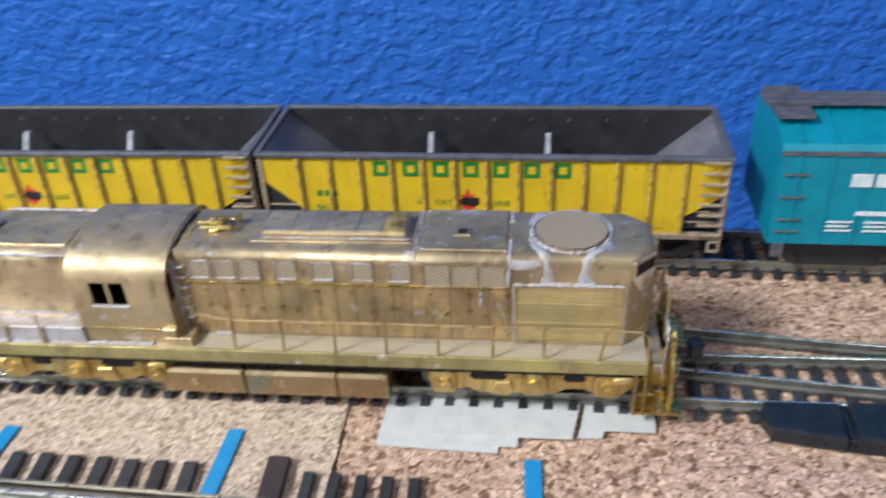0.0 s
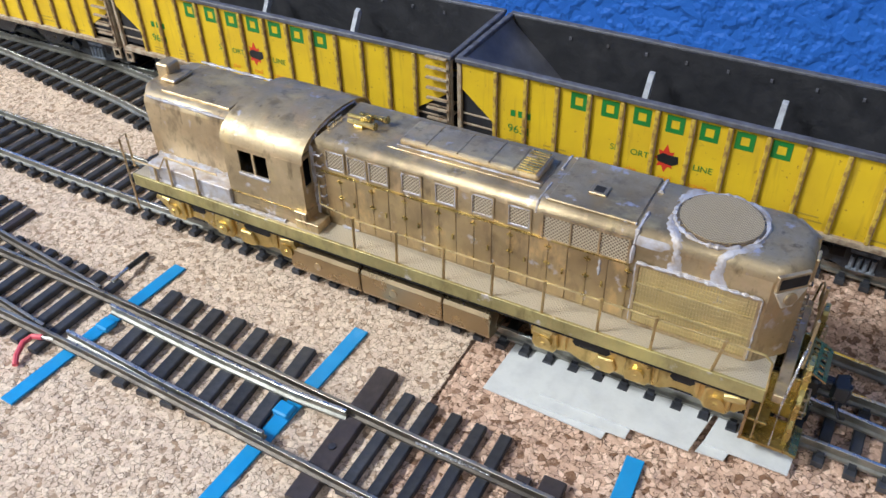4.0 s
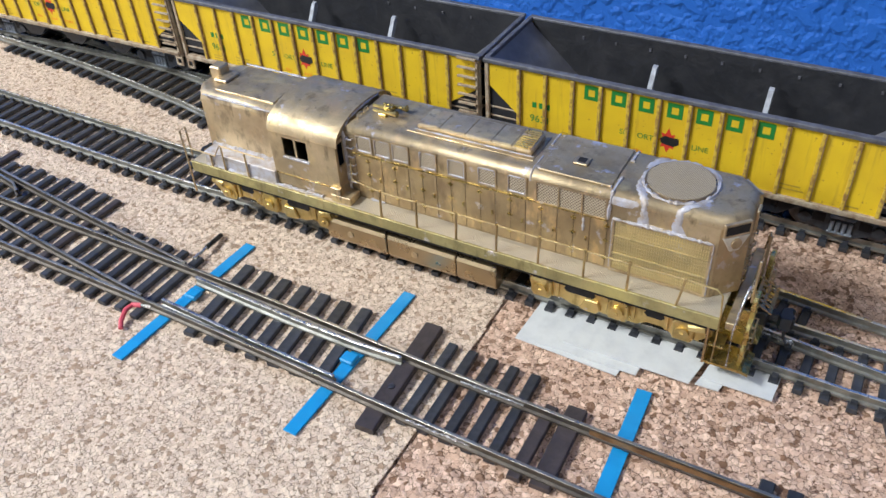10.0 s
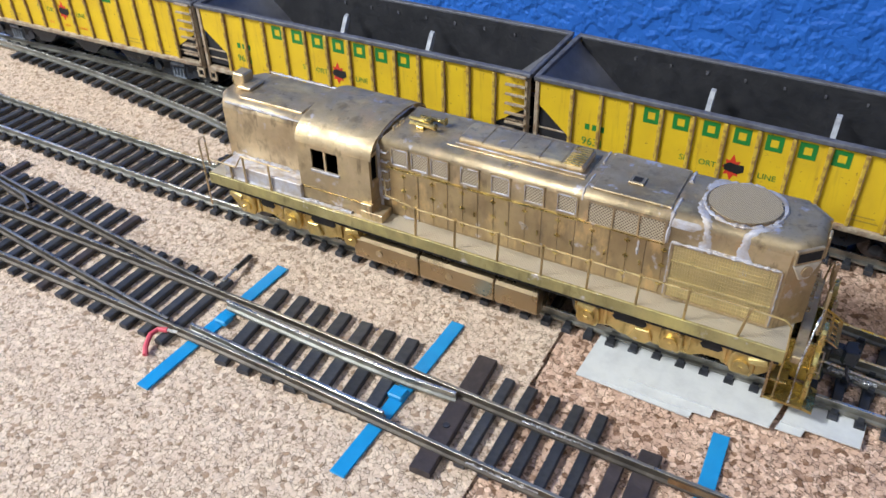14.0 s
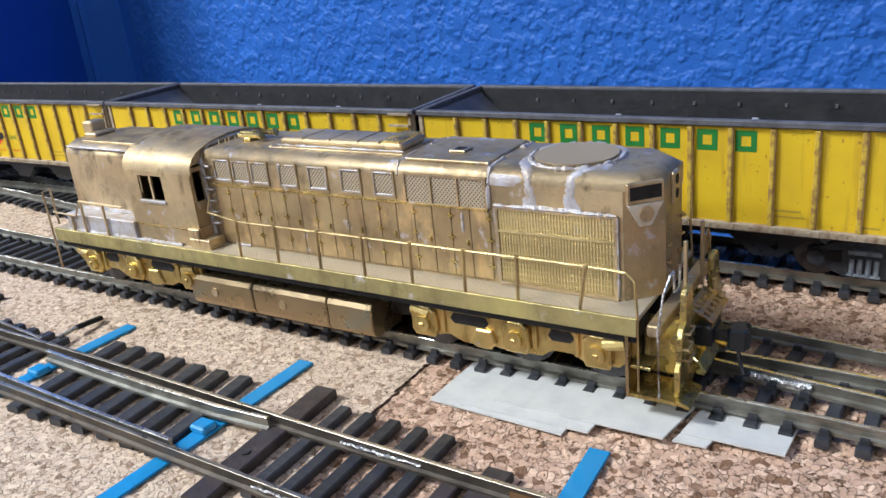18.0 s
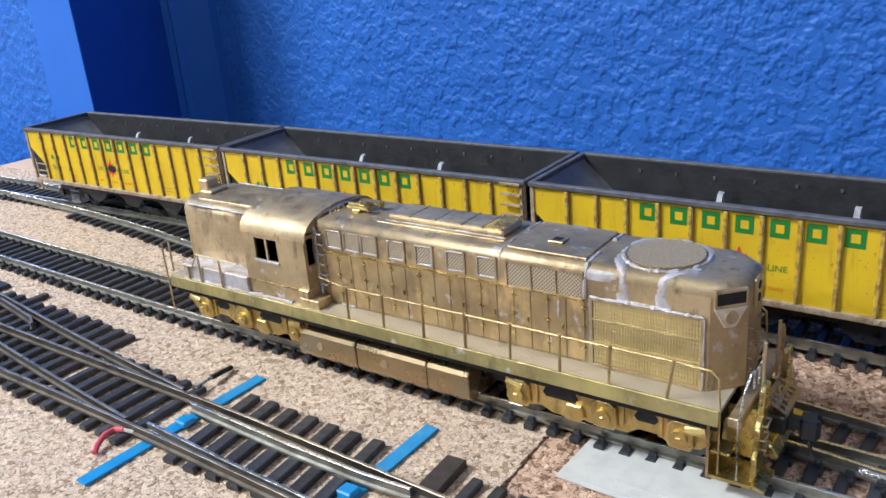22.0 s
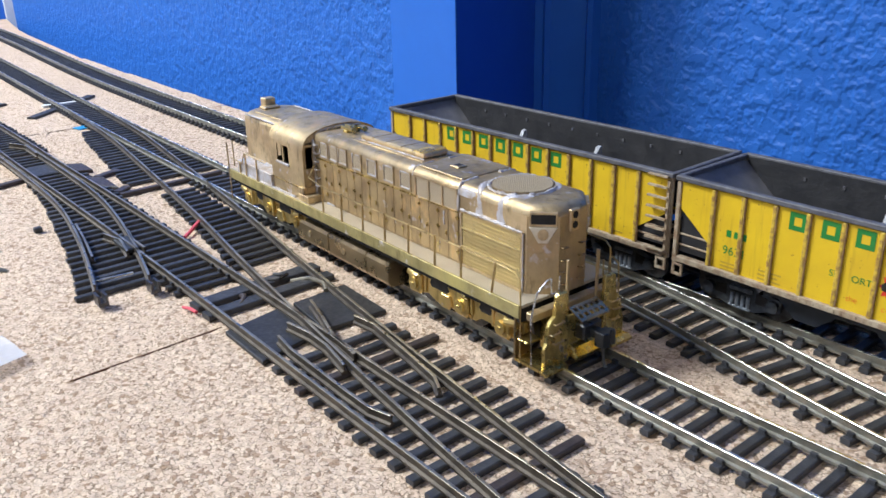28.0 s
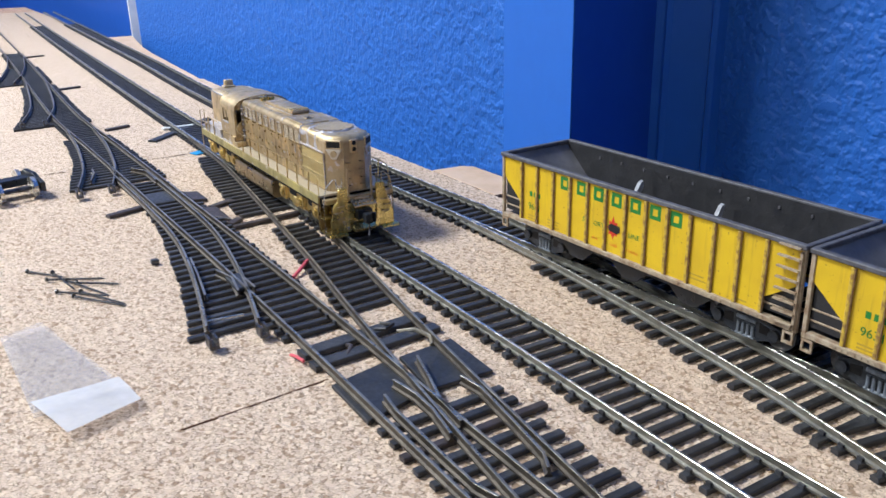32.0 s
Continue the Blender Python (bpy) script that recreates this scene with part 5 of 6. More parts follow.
def pilot(e, x0):
    """End platform with pilot plates, steps, posts, rails and coupler; e: +1 the front, -1 the rear."""
    X = lambda d: x0 + e * d
    for s in (-1, 1):
        prof = [(6.2, 5.6), (15.2, 5.6), (15.2, 11.5), (14.2, 13.0), (13.9, 17.6), (12.8, 19.2), (11.4, 19.8), (11.2, 25.2), (10.4, 26.0), (7.4, 26.0), (6.9, 25.2), (6.9, 9.4), (5.2, 8.2)]
        if e < 0:
            part("rear_plate", prism(bmesh.new(), [(s * 5.2, 13.0), (s * 11.5, 13.0), (s * 14.5, 17.5), (s * 14.5, 19.6), (s * 5.2, 19.6)], "x", X(0.6), X(1.6), 0.2, 1), BRASS_TANK, loco)
            continue
        pl = part("pilot_plate", prism(bmesh.new(), [(s * u, v) for u, v in prof], "x", X(2.6), X(3.8), 0.2, 1), BRASS_BRIGHT, loco, "shiny yellow brass pilot plate")
        for z, y0 in ((18.2, 9.0), (15.6, 10.2), (12.8, 9.2)):
            part("lift_bar", tube(bmesh.new(), [(X(3.7), s * y0, z), (X(4.7), s * y0, z), (X(4.7), s * (y0 + 3.2), z - 0.2), (X(3.7), s * (y0 + 3.2), z - 0.2)], 0.24), BRASS, pl)
        for u, v in ((8.0, 21.6), (10.2, 21.6), (8.2, 10.8), (13.8, 8.2)):
            part("rivet", disc(bmesh.new(), X(3.75), s * u, v, 0.45, 0.35 * e, "x", 8), BRASS_BRIGHT, pl)
        bm = bmesh.new()
        prism(bm, [(X(-5.5), 5.4), (X(4.4), 5.4), (X(6.0), 5.0), (X(6.0), 5.7), (X(4.4), 6.2), (X(-5.5), 6.2)], "y", s * 8.5, s * 16.8)
        part("lower_step", bm, BRASS_BRIGHT, loco)
        part("upper_step", boxm(X(-5.2), X(-1.2), s * 11.5, s * 16.6, 11.4, 12.1, 0.15), BRASS_BRIGHT, loco)
        part("step_back", boxm(X(-5.9), X(-5.3), s * 11.0, s * 17.0, 5.4, DECK - 1), BRASS_TANK, loco)
        bm = bmesh.new()
        tube(bm, [(X(0.4), s * 16.6, 6), (X(0.2), s * 16.8, 19.5), (X(0.8), s * 15.4, 26.5), (X(1.2), s * 12.4, 29.4), (X(1.4), s * 11.0, 29.6), (X(1.4), s * 10.8, 25.4), (X(1.6), s * 8.4, 25.2), (X(1.7), s * 8.2, 29.8)], 0.26)
        part("grab_rail", bm, SHINY if s < 0 else RAIL_WIRE, loco, "bent wire grab rail")
        part("end_post", boxm(X(1.6), X(2.3), s * 5.6 - 0.45, s * 5.6 + 0.45, DECK - 2, 33.6, 0.12), BRASS, loco)
        part("side_brace", boxm(X(-5.4), X(2.7), s * 7.0, s * 7.7, 6.4, DECK - 3.6, 0.1), BRASS_BRIGHT, loco)
    bm = bmesh.new()
    panel(bm, (-5.4, 5.4), (0, 4.8), [(-4.7 + k * 2.0, -3.5 + k * 2.0, 0.7 + j * 2.0, 1.9 + j * 2.0) for k in range(5) for j in range(2)], lambda u, v, w2: (X(2.4 + v), u, 19.8 - v * 0.5 + w2), 0.45)
    part("end_grating", bm, BRASS_TANK, loco, "perforated brass end step")
    part("buffer_plate", boxm(X(2.4), X(3.2), -6.8, 6.8, 8.6, 18.2, 0.15), BRASS_BRIGHT, loco)
    part("pilot_shoe", prism(bmesh.new(), [(X(3.0), 6.0), (X(5.6), 5.8), (X(5.8), 6.8), (X(4.4), 9.0), (X(3.0), 9.8)], "y", -5.4, 5.4, 0.3, 1), BRASS_BRIGHT, loco)
    part("coupler_box", boxm(X(3.0), X(6.4), -3.6, 3.6, 11.2, 15.6, 0.4), BLACK_PLASTIC, loco)
    part("coupler_shank", boxm(X(6.2), X(9.4), -1.3, 1.3, 11.8, 14.4, 0.3), BLACK_PLASTIC, loco)
    bm = prism(bmesh.new(), [(X(8.8), -1.6), (X(9.6), -2.9), (X(12.2), -2.6), (X(12.9), -0.8), (X(11.6), -0.4), (X(11.2), 1.0), (X(12.4), 1.9), (X(11.4), 2.6), (X(9.2), 1.6)], "z", 10.8, 15.2, 0.4, 2)
    part("coupler_knuckle", bm, BLACK_PLASTIC, loco)
    part("trip_pin", tube(bmesh.new(), [(X(10.6), -0.6, 11.0), (X(11.2), -1.0, 7.4), (X(12.2), -1.6, 5.6), (X(13.2), -2.2, 6.4)], 0.42), DARK_STEEL, loco)
    part("end_beam", boxm(X(-2.0), X(0.6), -16.4, 16.4, DECK - 3.6, DECK - 1.4, 0.2), BRASS, loco)


pilot(1, 5.8)
pilot(-1, -169.4)


def truck(xc, e, label):
    """Three-axle truck with uneven axle spacing; e: +1 when the long gap is to the rear."""
    # Inner block in near-black, for the shade between the side frames
    tr = part("truck", boxm(xc - 22, xc + 22, -6, 6, 9, 15), HOLLOW_SHADE, loco, label)
    X = lambda d: xc + e * d
    axles = (-21.5, 0.5, 18.0)
    for s in (-1, 1):
        bm = bmesh.new()
        prof = [(-25.5, 11.2), (-25.5, 15.2), (-22.5, 16.9), (-16.0, 16.6), (-13.5, 15.9), (-7.0, 15.9), (-4.0, 16.8), (5.0, 16.8), (7.5, 15.8), (12.0, 15.8), (14.5, 16.8), (22.0, 16.6), (25.5, 14.6), (25.5, 11.6), (22.0, 8.4), (15.0, 8.2), (12.6, 10.0), (8.4, 10.0), (5.8, 7.8), (-3.6, 7.6), (-5.8, 8.6), (-8.0, 7.4), (-12.8, 7.6), (-15.6, 9.4), (-18.4, 8.2), (-24.0, 8.6)]
        prism(bm, [(X(a), z) for a, z in prof], "y", s * 13.0, s * 14.6, 0.35, 2)
        fr = part("side_frame", bm, BRASS_CAST, tr, "bright yellow cast brass side frame")
        fr.location.z = 1.3 * MM
        # No holes cut here: near-black patches give the openings' shade
        for d, w2 in ((-10.6, 4.6), (10.2, 2.8)):
            bm = bmesh.new()
            prism(bm, [(X(d - w2), 12.9), (X(d - w2 + 0.8), 14.3), (X(d + w2 - 0.8), 14.3), (X(d + w2), 12.9), (X(d + w2 - 0.9), 11.9), (X(d - w2 + 0.9), 11.9)], "y", s * 14.62, s * 14.72)
            part("opening_shade_patch", bm, HOLLOW_SHADE, fr)
        part("swing_hanger", prism(bmesh.new(), [(X(-10.4), 8.2), (X(-8.6), 7.4), (X(-5.6), 7.4), (X(-4.2), 9.0), (X(-5.2), 11.8), (X(-8.8), 11.8)], "y", s * 14.4, s * 15.5, 0.3, 1), BRASS_CAST, fr)
        for d in axles:
            bm = bmesh.new()
            prism(bm, [(X(d - 3.2), 9.6), (X(d - 2.4), 8.0), (X(d + 2.4), 8.0), (X(d + 3.2), 9.6), (X(d + 2.9), 14.0), (X(d + 1.5), 15.4), (X(d - 1.5), 15.4), (X(d - 2.9), 14.0)], "y", s * 14.2, s * 15.9, 0.6, 2)
            jb = part("journal_box", bm, BRASS_CAST, fr)
            part("journal_cap", disc(bmesh.new(), X(d), s * 15.8 + (0.9 if s > 0 else 0), 11.2, 1.9, 0.9, "y", 12), BRASS_CAST, jb)
            part("cap_bolt", boxm(X(d) - 0.5, X(d) + 0.5, s * 16.6, s * 17.0, 10.8, 11.6, 0.1), BRASS_CAST, jb)
        for d in (-24.2, 23.6):
            part("brake_cylinder", tube(bmesh.new(), [(X(d), s * 15.0, 14.2), (X(d * 0.82), s * 15.4, 13.4)], [1.5, 1.2], 10), BRASS_CAST, fr)
        for d in (-17.0, 4.6, 13.6):
            part("brake_hanger", boxm(X(d) - 0.5, X(d) + 0.5, s * 14.5, s * 15.2, 9.4, 14.6, 0.15), BRASS_CAST, fr)
    for d in axles:
        bm = bmesh.new()
        for s in (-8.6, 8.6):
            disc(bm, X(d), s + 1.1, 10.9, 6.4, 2.2, "y", 24)
        tube(bm, [(X(d), -9, 10.9), (X(d), 9, 10.9)], 1.2, 8)
        part("wheel_set", bm, DARK_STEEL, tr)


truck(-24.2, 1, "front three-axle truck")
truck(-140.5, -1, "rear three-axle truck")

# ---------------------------------------------------------------- turnout timbers and loose ties
def cross_tie(parent, x0, y0, x1, y1, mat=None, wide=2.8, high=1.6, name="tie"):
    """A tie from one end to the other (millimetres)."""
    a, b2 = Vector((x0, y0, 0)), Vector((x1, y1, 0))
    d = b2 - a
    t = new(name, tie_data(d.length, mat or TIE, wide, high))
    t.parent = parent
    t.matrix_local = Matrix.Translation((a + b2) / 2 * MM) @ Matrix.Rotation(math.atan2(d.y, d.x) - math.pi / 2, 4, "Z")
    return t


for k in range(12):
    x = -287.5 + k * 7.01
    j = random.uniform(-0.8, 0.8)
    cross_tie(front_track, x + 1.2, -66 + j * 0.6, x, (-24.7 if k not in (2,) else -18.5) + j, TIE_BROWN if k in (2, 11) else TIE)
for k in range(7):
    x = -201.7 + k * 6.78
    cross_tie(front_track, x + 0.6, -66.1, x, -36.2 + random.uniform(-0.4, 0.4))
for k in range(7):
    x = -143.5 + k * 7.44
    cross_tie(front_track, x + 3.6, -64.2 + k * 0.4, x, -32.5, None, 3.6)
cross_tie(front_track, -74.8, -69.2, -77.5, -29.4, TIE_BROWN, 5.4, 2.1)
part("screw_head", disc(bmesh.new(), -75.8, -54.8, 2.05, 0.9, 0.4, "z", 10), DARK_STEEL, front_track)
for k in range(5):
    x = -69.1 + k * 6.31
    cross_tie(front_track, x + 1.2, -62.8, x, -33.3)
cross_tie(front_track, -35.2, -64.6, -35.7, -41.1, TIE_BROWN, 3.4)
cross_tie(front_track, -28.6, -64.2, -29.7, -38.7, TIE_BROWN, 5.2, 1.7)
for k in range(3):
    x = 17.4 + k * 6.23
    cross_tie(front_track, x + 1, -67.3, x, -38.2, None, 3.4)
for k in range(5):
    x = 64.8 + k * 6.81
    cross_tie(front_track, x + 1, -65.2 + k, x, -36.3 + k)
def reach(x, pts):
    return float(np.interp(x, [q[0] for q in pts], [q[1] for q in pts]))


def turnout_ties(parent, x0, x1, low, high, lean=0.0, mat=None):
    """Long ties of a turnout: from the ends low to the ends high along x."""
    x = x0
    while x < x1:
        cross_tie(parent, x + lean, reach(x, low) + random.uniform(-0.5, 0.5), x, reach(x, high) + random.uniform(-0.4, 0.4), mat, 2.5, 1.6)
        x += PITCH


high_0 = [(q[0], q[1] + 14.7) for q in LINE_0]
# turnout between the main track and the crossover: long shared ties, then the crossover's own
turnout_ties(cross_track, -620.6, -488.5, [(-620.6, -21), (-584.6, -26.5), (-537.5, -31.6), (-500.8, -36.4)], [(-618.3, 11.7), (-485.7, 13.2)], 2.0)
turnout_ties(cross_track, -464.2, -358.4, [(q[0], q[1] - 12.4) for q in LINE_X], [(q[0], min(q[1] + 12.4, -14.5)) for q in LINE_X], 1.5)
turnout_ties(link_track, -358.5, -219.8, [(q[0], q[1] - 14.2) for q in LINE_BR], [(q[0], q[1] + 14.7) for q in LINE_H])
# the three turnouts of the front track and a fourth far off
turnout_ties(front_track, -524.7, -370.1, [(-524.7, -73.2), (-494.2, -74.1), (-466.9, -78.3), (-425.9, -83.2), (-371.5, -93.8)], [(-522.6, -44.8), (-449.5, -44.2), (-408.5, -43.5), (-367.8, -44.7)], 2.0)
turnout_ties(front_track, -724.2, -586.2, [(-724.2, -83.3), (-660.9, -86.6), (-632.8, -91.9), (-587.1, -100)], high_0, 2.0)
turnout_ties(front_track, -996.7, -787.4, [(-996.7, -82.5), (-917.7, -87.9), (-848.1, -95.9), (-788.6, -108.3)], high_0, 2.0)
turnout_ties(front_track, -1148.1, -1020.5, [(-1148.1, -83.6), (-1069.8, -95.7), (-1021.9, -107.3)], high_0, 2.0)
for leg, x, ya, yb in ((mid_leg, -574.8, -96.4, -80.1), (far_leg, -791.9, -101.7, -86.1)):
    for y in (ya, yb):
        bm = bmesh.new()
        panel(bm, (-1.6, 1.6), (1.2, 4.6), [(-0.8, 0.8, 2.4, 5.0)], lambda u, v, w2: (x + w2, y + u, v), 5)
        part("rail_joiner", bm, DARK_STEEL, leg)
rail_pts = [((-619.1, -82), (-609, -82.6), (-592.6, -87.2)), ((-607.7, -62.5), (-595.4, -56.6), (-573, -56.4)), ((-621.5, -71.5), (-605.9, -71.9), (-596.5, -73.4))]
for pts in rail_pts:
    rail_part(mid_leg, [Vector((*p, 0)) for p in pts], RAIL_OLD, "guard_rail")
for pts in ([(-556.1, -72.5), (-537.1, -72.3), (-537.2, -49.5), (-556.2, -49.9)], [(-549.5, -48.3), (-531.2, -47.8), (-529, -41), (-545.7, -41.5)], [(-516.9, -47.7), (-497.3, -46.9), (-488.3, -41.2), (-512.2, -41.1)]):
    tp = thing("filler_plate", "flat dark plastic plate under the front track", "track plate", "filler plates")
    part("plate", prism(bmesh.new(), pts, "z", 0, 1.7, 0.2, 1), TIE_BROWN if pts[0][1] > -60 else TIE, tp)
solid("white_tie", boxm(-727, -721, -16.7, 5.3, 0, 1.6, 0.2), PAPER, "pale plastic piece under the main track", "scrap")
for y0, y1, x in ((-44.1, 7, -482.3),):
    cross_tie(cross_track, x + 5, y0, x, y1, TIE_BROWN, 3.0, 1.85)
cross_tie(cross_track, -687.9, -32.7, -740.4, 21.4, TIE, 6, 1.4)
for x, y0, y1 in ((-535.9, -90.4, -72.3), (-520.9, -43.9, -30.7), (-751.6, -51.6, -34.7), (-969.9, -59.3, -34), (-1258.2, -55.6, -30.7), (-488.6, -44.1, -37.4)):
    cross_tie(front_track, x + 6, y0, x, y1, TIE_BROWN, 4.0, 1.7)


def rail_piece(parent, pts, mat, name="rail"):
    return rail_part(parent, [Vector((*p, 0)) for p in pts], mat, name)


# blades, guard rails and frog of the near turnout
rail_piece(front_track, [(-152.2, -46.6), (-116.7, -47.5), (-91.5, -47.3), (-77.7, -46.3)], RAIL, "blade")
rail_piece(front_track, [(-154.5, -58.8), (-122.6, -59.8), (-90.4, -60.2)], RAIL, "blade")
rail_piece(front_track, [(-295.1, -33.7), (-286.5, -32.5), (-265.8, -35.2), (-250.6, -37.5), (-245.1, -40.3)], RAIL_OLD, "guard_rail")
rail_piece(front_track, [(-298, -57.7), (-288.6, -58.8), (-261.9, -58.9), (-249.4, -58.7), (-242.5, -56.8)], RAIL_OLD, "guard_rail")
rail_piece(front_track, [(-304.1, -51.5), (-293.6, -49.9), (-284.1, -50), (-271, -52.3)], RAIL_OLD, "wing_rail")
rail_piece(front_track, [(-313.4, -38.3), (-300.5, -41.7), (-287.6, -45.6), (-274.4, -46.9)], RAIL_OLD, "wing_rail")
for pts in ([(-417.9, -60.4), (-407.3, -62.4), (-394.6, -62.1)], [(-420.4, -69.1), (-409.4, -66.3), (-395.1, -68.4)]):
    rail_piece(stub_track, pts, RAIL_OLD, "wing_rail")
rail_piece(stub_track, [(-440, -83.0 + 9), (-420, -85.5 + 9), (-398, -89 + 9)], RAIL_OLD, "guard_rail")
part("frog_casting", boxm(-413.7, -397.7, -67.9, -61.9, 1.9, 4.0, 0.5), TIE, stub_track)
for x, y in ((-364.7, -88.5), (-363.9, -71.6)):
    bm = bmesh.new()
    panel(bm, (-1.6, 1.6), (1.2, 4.6), [(-0.8, 0.8, 2.4, 5.0)], lambda u, v, w2: (x + 1 + w2, y + u, v), 5)
    part("rail_joiner", bm, DARK_STEEL, stub_track)
part("throw_wire", tube(bmesh.new(), [(-377.8, -86.3, 3.0), (-375.9, -73, 3.2)], 0.45), RAIL, stub_track)

# flat filler plates under the frog
plates = thing("filler_plate", "flat dark grey plastic plate under the frog", "track plate", "filler plates")
bm = prism(bmesh.new(), [(-316.2, -66.2), (-292, -66.1), (-297.9, -44.3), (-321.2, -42.1)], "z", 0, 1.5, 0.2, 1)
part("plate", bm, TIE, plates)
plates = thing("filler_plate", "flat dark grey plastic plate beside the rails", "track plate", "filler plates")
part("plate", prism(bmesh.new(), [(-320.7, -40.8), (-297.8, -42.8), (-297.1, -21), (-322.6, -20.4)], "z", 0, 1.5, 0.2, 1), TIE, plates)
for x0, x1, wd in ((-339.9, -343.6, 6.0), (-330.6, -333.4, 5.0)):
    t = thing("timber", "long dark timber under the rails", "track plate", "timbers")
    cross_tie(t, x0, -66.1, x1, -19.6, TIE, wd, 1.9, "plank")

# ---------------------------------------------------------------- blue styrene strips
def strip(x0, y0, x1, y1, wide=4.0, z0=-0.1, z1=0.55):
    a, b2 = Vector((x0, y0, 0)), Vector((x1, y1, 0))
    d = (b2 - a).normalized()
    n = Vector((-d.y, d.x, 0)) * wide / 2
    bm = prism(bmesh.new(), [tuple((p + q).xy) for p, q in ((a, -n), (b2, -n), (b2, n), (a, n))], "z", z0, z1, 0.08, 1)
    return solid("styrene_strip", bm, BLUE_TAPE, "bright blue plastic strip lying across the cork under the rails", "plastic strip", "blue strips")


strip(-152.4, -80.3, -151.2, -23.2)
strip(-91.7, -78.5, -91.8, -19.8)
strip(-14.3, -72.4, -17, -24.3)
strip(-636.9, -18.7, -643.4, 2.1, 8)
for x0, y0, x1, y1 in ((-24.5, -84, -22.0, -69.5), (-12.5, -88, -11.5, -76.0)):
    strip(x0, y0, x1, y1, 4.4)
for x, y in ((-150.4, -50.8), (-92.1, -51)):
    solid("throw_pad", boxm(x - 2.2, x + 2.2, y - 1.9, y + 1.9, 0.5, 2.2, 0.4), BLUE_TAPE, "small blue plastic pad between the rails", "plastic pad", "blue pads")

# ---------------------------------------------------------------- cards
for pts, z, lab in (([(-55.5, -22.1), (-25.5, -22.7), (-23.5, -2.9), (-54.9, -2.6)], 0.05, "pale grey card, lowest of the pile beside the track"),
                    ([(-49, -21.7), (-20.9, -20.6), (-20, -2.5), (-48.5, -1.7)], 0.5, "pale grey card under a longer one"),
                    ([(-42.6, -18.3), (-7.7, -17.5), (-5.1, -1.9), (-43.3, -0.9)], 0.95, "long pale grey card on top of the pile"),
                    ([(-6.4, -16.1), (-0.4, -15.8), (2.7, -1.1), (-2.9, -0.9)], 0.05, "small piece of pale grey card"),
                    ([(-5.6, -13.7), (12.4, -13.4), (12.9, -0.4), (-3.8, 0.1)], 0.55, "pale grey card at the end of the pile")):
    solid("grey_card", prism(bmesh.new(), pts, "z", z, z + 0.4), PAPER, lab, "card", "grey cards")

# ---------------------------------------------------------------- switch machines
def switch_machine(x, y, turn, label):
    sm = thing("switch_machine", label, "switch machine", "switch machines")
    bm = prism(bmesh.new(), [(0, 0.5), (2, -5.5), (18.5, -7.8), (19.5, 4.5), (1.5, 4.0)], "z", 0.2, 5.0, 0.8, 2)
    part("cover", bm, BLACK_PLASTIC, sm, "black plastic cover with sloped sides")
    part("body", prism(bmesh.new(), [(20.2, -8), (46, -9.5), (46, 5), (21.2, 4.6)], "z", 0.2, 5.6, 0.8, 2), BLACK_PLASTIC, sm)
    part("rib", boxm(19.2, 20.6, -7.5, 4.4, 0.2, 4.2, 0.2), BLACK_PLASTIC, sm)
    part("screw", disc(bmesh.new(), 41, -2, 5.5, 1.5, 0.4, "z", 12), DARK_STEEL, sm)
    sm.matrix_world = Matrix.Translation((x * MM, y * MM, 0)) @ Matrix.Rotation(radians(turn), 4, "Z")


switch_machine(37.3, -8.5, 0, "black plastic switch machine beside the main track")
sm = thing("coil_motor", "small black coil motor lying by the front track", "switch machine")
part("case", boxm(-27.9, -12.9, -98.4, -85.4, 0.1, 7.5, 1.2, 2), BLACK_PLASTIC, sm)
part("lobe", disc(bmesh.new(), -22.6, -84.8, 0.3, 4.2, 6.2, "z", 16), BLACK_PLASTIC, sm)
part("lobe", disc(bmesh.new(), -19.4, -83.9, 0.3, 3.0, 7.4, "z", 16), BLACK_PLASTIC, sm)
part("screw", disc(bmesh.new(), -23.8, -88.3, 7.4, 1.0, 0.5, "z", 10), DARK_STEEL, sm)

# ---------------------------------------------------------------- wires
def wire(name, pts, r, mat, label, bare=None):
    w = thing(name, label, "wire", "wires")
    part("insulation", tube(bmesh.new(), pts, r, 8), mat, w)
    if bare:
        part("bare_end", tube(bmesh.new(), bare, r * 0.75, 8), RAIL, w)


wire("wire_end", [(-160, -71.6, 0.8), (-161.7, -69.6, 1.4), (-163.3, -66, 2.2), (-162.8, -63.6, 2.4), (-160.2, -62.5, 2.4)], 0.75, RED_WIRE, "short end of red wire soldered to the rail", [(-160.2, -62.5, 2.4), (-157.1, -61.7, 2.2)])
wire("wire_end", [(-163.3, -24, 0.8), (-162.4, -28.2, 1.6), (-161.9, -32.2, 2.0)], 0.8, BLACK_PLASTIC, "short end of black wire at the rail", [(-161.9, -32.2, 2.0), (-161.8, -38.1, 1.8)])
wire("wire_end", [(-404, -43.5, 0.8), (-407.3, -39.6, 1.6), (-411.5, -35.7, 2.0), (-414.8, -32.8, 2.2)], 0.75, RED_WIRE, "short red wire by the crossover")
wire("wire_end", [(-342, -69, 1.0), (-338.2, -68.1, 1.6), (-334.4, -67.6, 1.6)], 0.55, RED_WIRE, "red wire stub by the plate")
wire("wire_loop", [(-329.3, -55.8, 0.8), (-332.4, -52.8, 1.4), (-335, -50.8, 1.8), (-337.8, -50.8, 1.0)], 0.9, TIE_BROWN, "bent brown wire between the rails")
wire("wire_loop", [(-338.1, -32.2, 0.8), (-333.1, -28, 2.4), (-325.6, -26.5, 2.6), (-321, -28.4, 1.9)], 0.8, RAIL_OLD, "bent bare wire beside the plate")
